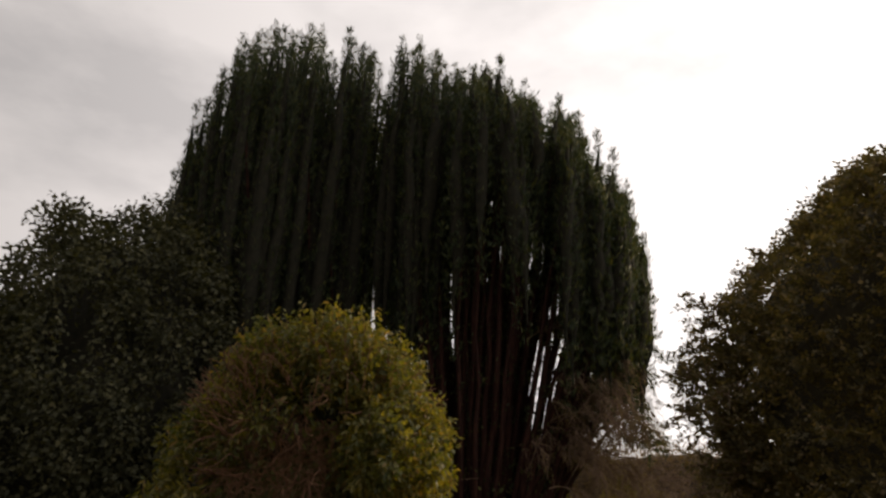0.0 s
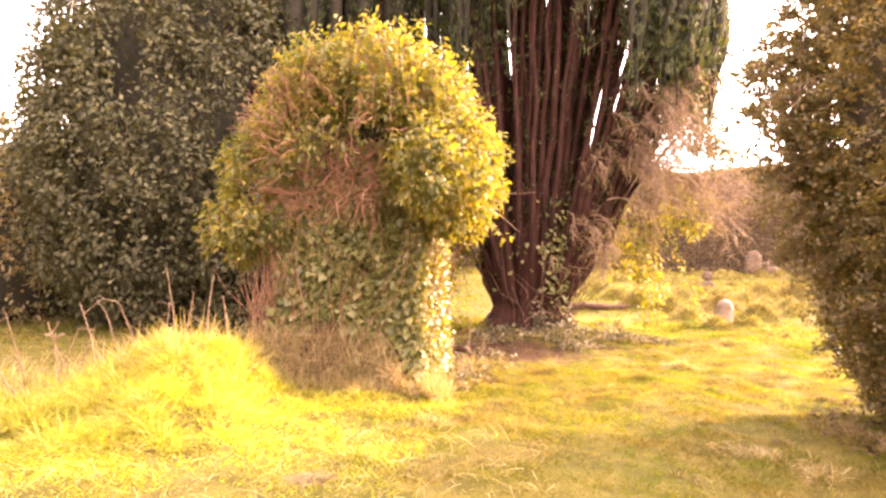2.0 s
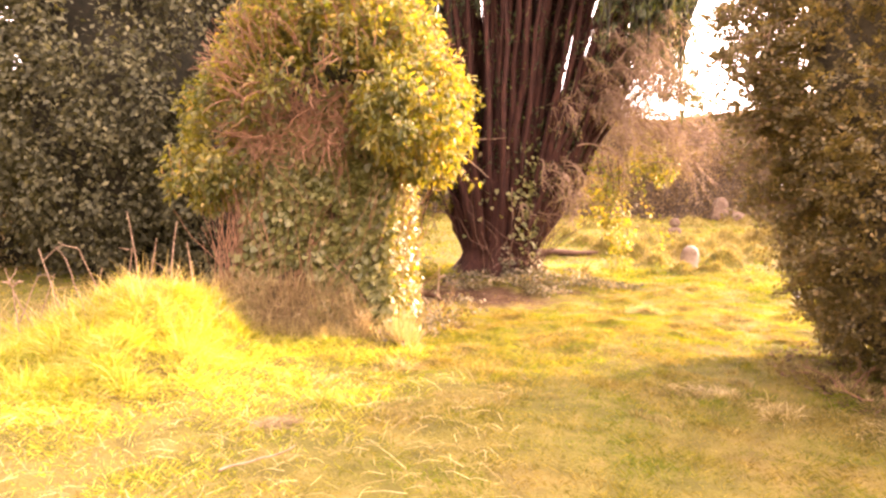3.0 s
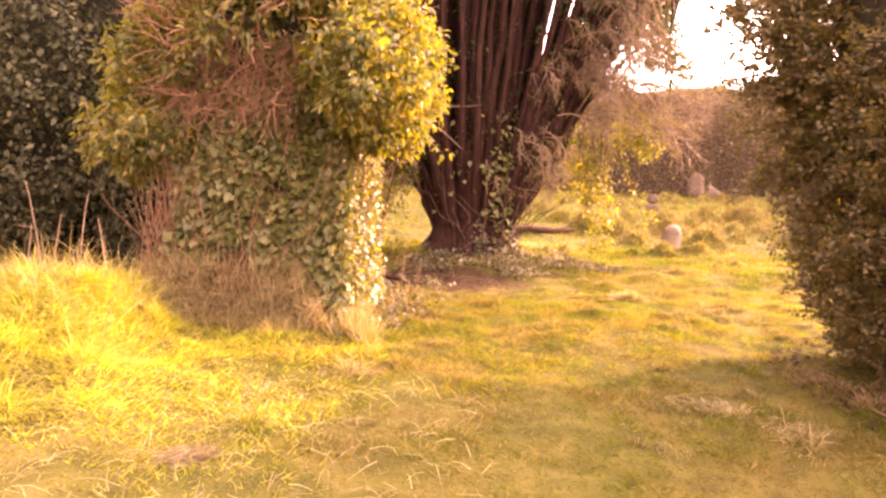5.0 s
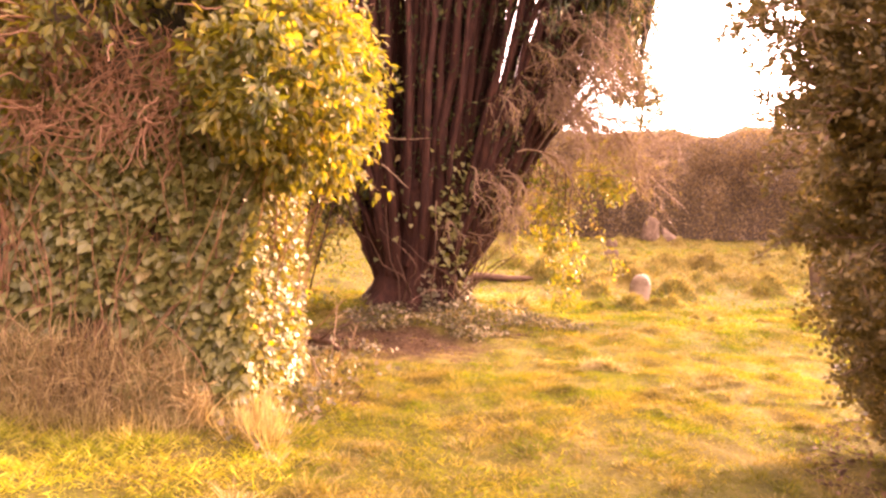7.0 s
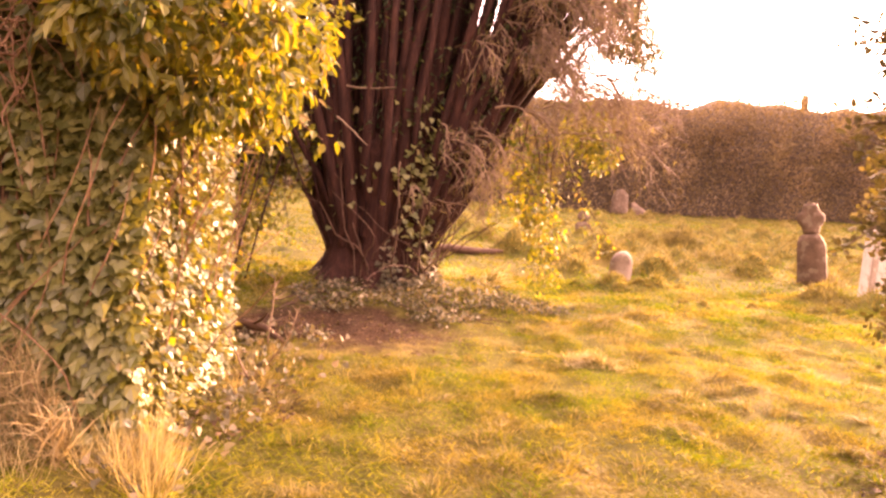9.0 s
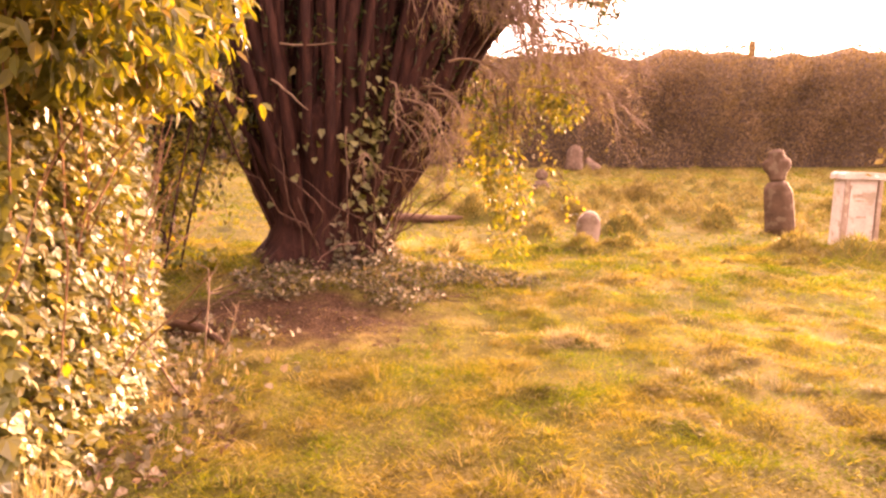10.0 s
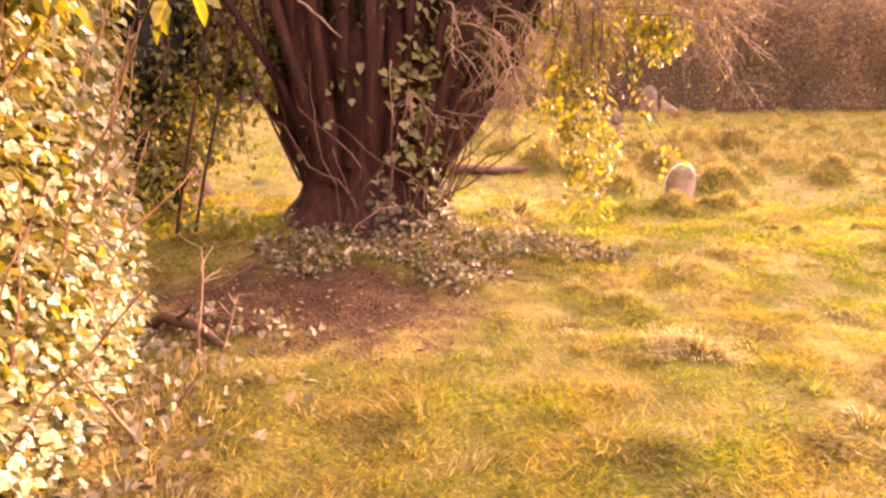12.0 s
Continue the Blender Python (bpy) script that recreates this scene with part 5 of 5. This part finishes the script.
piece("dry_stem_tangle", np_mesh("dry_stem_tangle", *join(dry), RED_TWIG), stump, "tangled dry reddish-brown stems", "stuff")
wood = thing("fallen_branch", "dark rotten branch lying on bare earth at the stump's foot", "branch", (-0.75, 10.9, 0.1))
piece("branch", np_mesh("branch", *tube([(-1.05, 11.05, 0.03), (-0.85, 10.95, 0.14), (-0.65, 10.85, 0.13), (-0.45, 10.75, 0.02)], (0.035, 0.045, 0.04, 0.025), 9), LITTER_WOOD, True), wood)
piece("twig", np_mesh("twig", *tube([(-0.8, 10.93, 0.13), (-0.68, 10.8, 0.22), (-0.62, 10.72, 0.30)], (0.016, 0.012, 0.006), 6), LITTER_WOOD, True), wood)

# dead weed stalks at the stump's flank and on the bank
def dead_stalk(label, foot, h, lean, twigs, g, head=False):
    foot = (foot[0], foot[1], float(ground_z(foot[0], foot[1])))
    ob = thing("dead_stalk", label, "dry plant", foot, group="dead stalks in the grass")
    n = 7
    pts = wander(foot, n, h / (n - 1), (lean[0], lean[1], 1), 0.045)
    piece("stalk", np_mesh("stalk", *tube(pts, np.linspace(0.010, 0.004, n), 5), TWIG, True), ob)
    for i in range(twigs):
        t = int(g.integers(2, n))
        q = wander(pts[t], 4, h * 0.10, (g.normal(), g.normal(), 0.7), 0.2)
        piece("side_twig", np_mesh("side_twig", *tube(q, np.linspace(0.005, 0.002, 4), 4), TWIG), ob)
    if head:
        for i in range(9):
            a = i * 0.7
            q = np.array([pts[-1], pts[-1] + np.array((0.045 * math.cos(a), 0.045 * math.sin(a), 0.05)), pts[-1] + np.array((0.08 * math.cos(a), 0.08 * math.sin(a), 0.055))])
            piece("seed_head", np_mesh("seed_head", *tube(q, (0.003, 0.003, 0.008), 4), TWIG), ob)
    return ob


g = np.random.default_rng(81)
dead_stalk("pale dead weed with curled twigs beside the stump", (-0.6, 10.75), 0.62, (0.0, 0.1), 7, g)
dead_stalk("pale dead weed with curled twigs beside the stump", (-0.42, 10.55), 0.42, (0.2, 0.0), 5, g)
dead_stalk("pale dead weed leaning over the turf", (-0.55, 9.6), 0.5, (-0.5, -0.5), 4, g)
dead_stalk("pale dead weed leaning over the turf", (-0.5, 9.9), 0.45, (0.6, -0.3), 4, g)
for x, y, h, lx in ((-3.13, 6.8, 0.66, -0.12), (-2.85, 6.85, 0.6, 0.02), (-2.55, 6.73, 0.42, -0.2), (-3.0, 6.7, 0.42, 0.2), (-3.35, 6.6, 0.5, -0.4), (-3.5, 6.6, 0.5, -0.6), (-3.95, 6.5, 0.6, -0.55),
                    (-4.2, 6.5, 0.55, 0.3), (-3.7, 6.55, 0.62, -0.7), (-4.3, 6.3, 0.7, -0.2), (-3.2, 6.7, 0.36, 0.1), (-4.05, 6.6, 0.55, 0.4), (-4.6, 6.4, 0.5, -0.5), (-3.6, 6.7, 0.45, 0.5), (-4.15, 6.0, 0.5, -0.8)):
    dead_stalk("dead tan weed stalk standing in the long grass", (x, y), h * 1.2, (lx, 0.0), 1 if h > 0.45 else 0, g)
dead_stalk("dead umbel stalk with a flat seed head in the long grass", (-3.75, 6.0), 0.5, (-0.25, 0), 0, g, head=True)


# fallen leaves and twigs under the bush, the stump and the yew
g = np.random.default_rng(85)
lx, ly = [], []
for cx, cy, r0, r1, a0, a1, m in ((5.5, 6.6, 1.9, 2.7, 2.0, 4.4, 900), (0.0, 11.7, 0.0, 1.3, 0.0, 6.28, 420), (-1.0, 9.0, 0.1, 0.9, -1.4, 1.4, 300)):
    a, r = g.uniform(a0, a1, m), r0 + (r1 - r0) * np.sqrt(g.uniform(size=m))
    lx.append(cx + np.cos(a) * r)
    ly.append(cy + np.sin(a) * r)
lx, ly = np.concatenate(lx), np.concatenate(ly)
m = len(lx)
LITTER = leaf_material("fallen_leaves", [(0.0, (0.05, 0.028, 0.016)), (0.6, (0.10, 0.055, 0.03)), (1.0, (0.22, 0.14, 0.085))], glow=0.15, through_tint=(1.2, 1.1, 0.8), rough=0.7, gloss=0.2)
tagged(new("leaf_litter", np_mesh("leaf_litter", *leaves(np.stack([lx, ly, ground_z(lx, ly) + 0.015], axis=-1), np.stack([g.normal(size=m), g.normal(size=m), g.uniform(0, 0.4, m)], axis=-1),
       np.array((0, 0, 1.0)) + g.normal(0, 0.3, (m, 3)), g.uniform(0.03, 0.07, m), g.uniform(0.02, 0.04, m), OVAL_LEAF), LITTER)), "brown fallen leaves under bush and yew", "leaf litter", kind="stuff")


# dry straw and twigs caught under the bush's edge
g = np.random.default_rng(86)
caught, snapped = [], []
for i in range(26):
    aa = g.uniform(2.75, 4.1)
    rr = g.uniform(2.05, 2.55)
    px, py = 5.5 + rr * math.cos(aa), 6.6 + rr * math.sin(aa)
    caught.append(blades_round(px, py, g.uniform(0.08, 0.2), 90, g.uniform(0.05, 0.11), 0.005, g, spread=2.4))
    d = g.uniform(0, 6.28)
    snapped.append(tube(wander((px, py, float(ground_z(px, py)) + 0.03), 6, g.uniform(0.04, 0.09), (math.cos(d), math.sin(d), 0.15), 0.3, 0.0), np.linspace(0.007, 0.003, 6), 4))
dry_heap = thing("dry_litter_heap", "dry straw and broken twigs caught under the bush", "dry litter", (3.2, 5.9, 0))
piece("straw", np_mesh("straw", *join(caught), STRAW), dry_heap, kind="stuff")
piece("twig", np_mesh("twig", *join(snapped), RED_TWIG), dry_heap, kind="stuff")


# ---- gravestones ----
def slab(outline, depth, bevel=0.02):
    """An upright slab from its outline in x and z, its front at y = 0."""
    bm = bmesh.new()
    f = bm.faces.new([bm.verts.new((x, 0, z)) for x, z in outline])
    ext = bmesh.ops.extrude_face_region(bm, geom=[f])
    bmesh.ops.translate(bm, verts=[v for v in ext["geom"] if isinstance(v, bmesh.types.BMVert)], vec=(0, depth, 0))
    bmesh.ops.recalc_face_normals(bm, faces=bm.faces[:])
    bmesh.ops.bevel(bm, geom=bm.edges[:], offset=bevel, segments=2, affect="EDGES")
    return bm


def place_part(bm, m):
    bmesh.ops.transform(bm, matrix=m, verts=bm.verts[:])
    return bm


def roughen(bm, amount, scale=6.0):
    bmesh.ops.triangulate(bm, faces=bm.faces[:])
    bmesh.ops.subdivide_edges(bm, edges=[e for e in bm.edges if e.calc_length() > 0.12], cuts=2, use_grid_fill=True)
    for v in bm.verts:
        v.co += Vector((noise.noise(v.co * scale), noise.noise(v.co * scale + Vector((9, 2, 1))), noise.noise(v.co * scale + Vector((3, 7, 5))))) * amount
    return bm


def stone_top(x, y):
    return float(ground_z(x, y))


hx, hy = 4.4, 15.8
hz = stone_top(hx, hy) - 0.12
small = thing("gravestone", "small weathered rounded gravestone in the turf", "gravestone", (hx, hy, hz))
part("headstone", place_part(roughen(slab([(-0.25, -0.1), (0.25, -0.1), (0.26, 0.40), (0.23, 0.52), (0.13, 0.62), (-0.02, 0.64), (-0.16, 0.58), (-0.25, 0.45)], 0.2, 0.03), 0.012), pose(hx, hy, hz, 4, 3, -18) @ Matrix.Diagonal((0.74, 0.9, 0.98, 1))), STONE, small, smooth=True)

cx, cy = 8.75, 17.2
cz = stone_top(cx, cy)
cross = thing("stone_cross", "leaning old brown stone cross with a shouldered shaft", "gravestone", (cx, cy, cz))
tilt = pose(cx, cy, cz, 2, -7, -40) @ Matrix.Diagonal((0.82, 0.85, 0.88, 1))
part("shaft", place_part(roughen(slab([(-0.33, -0.1), (0.31, -0.1), (0.31, 0.72), (0.30, 0.94), (0.17, 1.18), (-0.17, 1.18), (-0.29, 1.08), (-0.31, 0.72)], 0.26, 0.03), 0.008), tilt), BROWN_STONE, cross, smooth=True)
part("cross_head", place_part(roughen(slab([(-0.17, 1.16), (0.17, 1.16), (0.17, 1.30), (0.24, 1.38), (0.29, 1.46), (0.29, 1.62), (0.17, 1.66), (0.16, 1.80), (0.10, 1.86), (-0.12, 1.86), (-0.17, 1.80), (-0.17, 1.67), (-0.30, 1.62), (-0.30, 1.47), (-0.24, 1.38), (-0.17, 1.30)], 0.22, 0.03), 0.008),
                              tilt @ pose(0, 0.02, 0)), BROWN_STONE, cross, smooth=True)

tx, ty = 9.08, 15.6
tz = stone_top(tx, ty)
tomb = thing("panelled_gravestone", "pale limestone gravestone with an inset panel and a flat cap", "gravestone", (tx, ty, tz))
turn = pose(tx, ty, tz, 0, 0, -12) @ Matrix.Diagonal((0.74, 0.9, 1.14, 1))
part("block", place_part(roughen(slab([(-0.42, -0.1), (0.42, -0.1), (0.40, 1.06), (-0.40, 1.06)], 0.42, 0.015), 0.006), turn), PALE_STONE, tomb)
part("panel", place_part(slab([(-0.29, 0.06), (0.29, 0.06), (0.29, 0.98), (-0.29, 0.98)], 0.05, 0.008), turn @ pose(0, -0.022, 0)), PALE_STONE, tomb, "smooth whitish panel with worn lettering")
for sx in (-0.36, 0.36):
    part("pilaster", place_part(slab([(sx - 0.055, 0.0), (sx + 0.055, 0.0), (sx + 0.05, 1.05), (sx - 0.05, 1.05)], 0.06, 0.01), turn @ pose(0, -0.05, 0)), STONE, tomb)
part("cap", place_part(roughen(slab([(-0.48, 1.06), (0.48, 1.06), (0.47, 1.14), (0.40, 1.17), (-0.40, 1.17), (-0.47, 1.14)], 0.54, 0.012), 0.006), turn @ pose(0, -0.06, 0)), PALE_STONE, tomb)
for zz, w in ((0.82, 0.3), (0.74, 0.36), (0.50, 0.22)):
    part("worn_lettering", place_part(slab([(-w / 2, zz), (w / 2, zz), (w / 2, zz + 0.03), (-w / 2, zz + 0.03)], 0.006, 0.001), turn @ pose(0, -0.026, 0)), STONE, tomb)

dx, dy = 6.25, 24.5
dz = stone_top(dx, dy)
tiny = thing("small_stone_cross", "small dark stone cross far off in the field", "gravestone", (dx, dy, dz))
part("shaft", place_part(roughen(slab([(-0.2, -0.1), (0.2, -0.1), (0.22, 0.35), (0.08, 0.42), (-0.08, 0.42), (-0.22, 0.35)], 0.2, 0.03), 0.015), pose(dx, dy, dz, 0, 0, -10)), BROWN_STONE, tiny, smooth=True)
part("cross_head", place_part(roughen(slab([(-0.08, 0.42), (0.08, 0.42), (0.18, 0.5), (0.18, 0.6), (0.08, 0.72), (-0.08, 0.72), (-0.18, 0.6), (-0.18, 0.5)], 0.16, 0.02), 0.015), pose(dx, dy + 0.02, dz, 0, 0, -10)), BROWN_STONE, tiny, smooth=True)

fx, fy = 11.6, 37.0
fz = stone_top(fx, fy)
far = thing("far_gravestone", "grey gravestone at the hedge with a fallen slab against it", "gravestone", (fx, fy, fz))
part("headstone", place_part(roughen(slab([(-0.55, -0.1), (0.55, -0.1), (0.45, 0.95), (0.28, 1.2), (0.12, 1.28), (-0.12, 1.28), (-0.3, 1.15), (-0.45, 0.9)], 0.25, 0.03), 0.03), pose(fx, fy, fz) @ Matrix.Diagonal((0.82, 0.9, 0.95, 1))), BROWN_STONE, far, smooth=True)
part("leaning_slab", place_part(roughen(slab([(-0.1, 0), (0.8, 0), (0.8, 0.2), (0.1, 0.65), (-0.1, 0.65)], 0.2, 0.03), 0.03), pose(fx + 0.65, fy + 0.1, fz)), BROWN_STONE, far, smooth=True)

log = thing("fallen_log", "thin dark log lying in the field beyond the yew", "log", (2.0, 18.0, stone_top(2.0, 18.0)))
lz = stone_top(2.0, 18.0) + 0.1
piece("log", np_mesh("log", *tube([(1.2, 17.9, lz), (1.7, 18.05, lz + 0.03), (2.3, 18.1, lz), (2.8, 18.2, lz + 0.02)], (0.09, 0.085, 0.08, 0.06), 9), LITTER_WOOD, True), log)

g = np.random.default_rng(87)
DEAD_GRASS = leaf_material("dead_brown_grass", [(0.0, (0.11, 0.075, 0.04)), (0.6, (0.24, 0.175, 0.09)), (1.0, (0.40, 0.31, 0.17))], glow=0.35, through_tint=(1.3, 1.1, 0.7), rough=0.7, gloss=0.15)
clump = thing("dead_grass_clump", "flattened clump of dead brown grass in the meadow", "grass clump", (-1.2, 4.75, float(ground_z(-1.2, 4.75))))
px, py = -1.2 + g.normal(0, 0.07, 520), 4.85 + g.normal(0, 0.04, 520)
piece("blade_mat", np_mesh("blade_mat", *leaves(np.stack([px, py, ground_z(px, py) + g.uniform(0.0, 0.05, 520)], axis=-1), np.array((0.9, 0.35, 0.12)) + g.normal(0, 0.25, (520, 3)), np.array((0, -0.3, 1.0)) + g.normal(0, 0.3, (520, 3)),
      g.uniform(0.06, 0.16, 520), 0.006, ARCH_BLADE), DEAD_GRASS), clump, kind="stuff")


fallen_stick = thing("fallen_stick", "pale bare stick lying in the matted grass", "stick", (-1.0, 4.2, 0))
line = wander((-1.18, 3.92, float(ground_z(-1.18, 3.92)) + 0.06), 9, 0.075, (0.55, 0.8, 0.0), 0.14)
piece("stick", np_mesh("stick", *tube(line, np.linspace(0.008, 0.004, 9), 6), TWIG, True), fallen_stick)

# ---- hedgerow round the field ----
def hedge(label, x0, y0, x1, y1, height, thick, count, seed, size=0.26, rise=((0, 1), (1, 1))):
    g = np.random.default_rng(seed)
    L = math.hypot(x1 - x0, y1 - y0)
    ux, uy = (x1 - x0) / L, (y1 - y0) / L
    nx, ny = uy, -ux
    ob = thing("hedge", label, "hedge", ((x0 + x1) / 2, (y0 + y1) / 2, stone_top((x0 + x1) / 2, (y0 + y1) / 2)))

    def top(s):
        return height * np.interp(s / L, *zip(*rise)) * (1 + 0.035 * value_noise(s, 0 * s, 5.0, seed) + 0.03 * value_noise(s, 0 * s, 1.6, seed + 1) + 0.03 * value_noise(s, 0 * s, 0.45, seed + 7))
    bm = bmesh.new()
    m = max(8, int(L / 1.2))
    rows = []
    for i in range(m + 1):
        s = L * i / m
        bx, by = x0 + ux * s, y0 + uy * s
        bz = float(ground_z(bx, by))
        h = float(top(np.array(s))) - 0.35
        ring = []
        for off, zz in ((0.85, -0.1), (1.0, 0.35), (0.9, 0.7), (0.55, 0.95), (-0.3, 1.0), (-0.9, 0.8), (-1.0, 0.3), (-0.9, -0.1)):
            k = (thick - 0.8) * off + 0.25 * noise.noise(Vector((s * 0.7, zz * 4, off)))
            ring.append(bm.verts.new((bx + nx * k, by + ny * k, bz + h * zz)))
        rows.append(ring)
    for p, q in zip(rows, rows[1:]):
        for i in range(len(p) - 1):
            bm.faces.new((p[i], p[i + 1], q[i + 1], q[i]))
    bm.faces.new(rows[0])
    bm.faces.new(rows[-1][::-1])
    part("inner_body", bm, HEDGE_CORE, ob, smooth=True)
    s = g.uniform(0, L, count)
    h = top(s)
    zz = g.uniform(0, 1, count) ** 0.8
    cap = smoothstep(0.72, 1.0, zz)
    off = thick * (1.0 - 1.3 * cap * g.uniform(0, 1, count)) + g.normal(0, 0.18, count) + 0.3 * value_noise(s, zz * h, 0.9, seed + 2) + 0.45 * value_noise(s, zz * h * 0.6, 2.6, seed + 3)
    bx, by = x0 + ux * s + nx * off, y0 + uy * s + ny * off
    P = np.stack([bx, by, ground_z(bx, by) + zz * h + g.normal(0, 0.12, count) + np.where(g.uniform(size=count) < 0.4, cap * 0.9 * np.clip(value_noise(s, off, 0.35, seed + 9), 0, 1), 0)], axis=-1)
    N = np.tile(np.array((nx, ny, 0.3)), (count, 1)) + np.array((0, 0, 1.0)) * cap[:, None]
    piece("foliage", np_mesh("foliage", *leaf_cloud(P, unit(N), g, size, size * 0.5, RHOMB, droop=0.1, jitter=0.8), HEDGE), ob)
    tw = []
    for i in range(int(L * 4)):
        t = g.uniform(0, L)
        hx, hy = x0 + ux * t, y0 + uy * t
        pts = wander((hx, hy, float(ground_z(hx, hy)) + float(top(np.array(t))) - 0.3), 5, 0.2, (g.normal(0, 0.4), g.normal(0, 0.4), 1), 0.25)
        tw.append(tube(pts, np.linspace(0.025, 0.008, 5), 4))
    piece("bare_shoots", np_mesh("bare_shoots", *join(tw), TWIG), ob, kind="stuff")
    return ob


hedge("tall brown winter hedgerow along the far side of the field", -14, 40, 46, 40, 5.8, 1.8, 110000, 101, 0.15, ((0, 0.9), (0.4, 1.0), (0.45, 1.05), (0.54, 1.07), (0.62, 1.08), (0.68, 1.12), (1, 1.15)))
hedge("tall winter hedgerow closing the field", 46, 40, 46, -20, 5.6, 1.8, 7000, 102, 0.4)
hedge("lower sunlit hedgerow far off", -44, 34, -14, 40, 4.6, 1.8, 9000, 103)
hedge("hedgerow behind the path", -44, -22, -44, 34, 4.6, 1.8, 5000, 104, 0.4)
hedge("hedgerow behind the path", 46, -20, -44, -22, 5.0, 1.8, 5000, 105, 0.4)
post = thing("hedge_post", "thin dark post standing in the hedgerow", "post", (22.0, 40.0, stone_top(22, 40)))
pz = stone_top(22, 40)
piece("post", np_mesh("post", *tube([(22, 40, pz), (22.02, 40, pz + 3.5), (22, 40, pz + 6.5)], (0.2, 0.18, 0.17), 8), LITTER_WOOD, True), post)

# ---- single ivy leaves on the stump's front, one mesh shared ----
lv, lf = leaves(np.zeros((1, 3)), np.array([(1.0, 0, 0)]), np.array([(0, 0, 1.0)]), 0.085, 0.082, IVY_LEAF)
# same darkened tone as the rest of the shaded front
IVY_SINGLE = leaf_material("single_shaded_ivy_leaf", [(0.0, (0.06, 0.105, 0.03)), (1.0, (0.06, 0.105, 0.03))], glow=0.22, through_tint=(1.9, 1.7, 0.6), rough=0.45, gloss=0.6)
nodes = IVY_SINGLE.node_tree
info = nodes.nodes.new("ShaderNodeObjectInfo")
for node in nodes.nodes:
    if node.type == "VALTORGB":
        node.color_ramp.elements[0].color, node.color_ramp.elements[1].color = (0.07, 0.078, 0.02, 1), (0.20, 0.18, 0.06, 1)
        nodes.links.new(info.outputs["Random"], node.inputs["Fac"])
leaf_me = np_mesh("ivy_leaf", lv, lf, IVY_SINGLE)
for p in front_P[single]:
    d = Vector((random.gauss(0, 0.5), -0.35 + random.gauss(0, 0.2), -0.9)).normalized()
    nrm = Vector((random.gauss(0.05, 0.28), -1, random.gauss(0.4, 0.26)))
    side = nrm.cross(d).normalized()
    up_v = d.cross(side)
    ob = new("ivy_leaf", leaf_me)
    ob.parent = stump
    ob.matrix_local = Matrix.Translation(Vector(p) - stump.location) @ Matrix((d, side, up_v)).transposed().to_4x4() @ Matrix.Diagonal((*[random.uniform(0.7, 1.25)] * 3, 1))
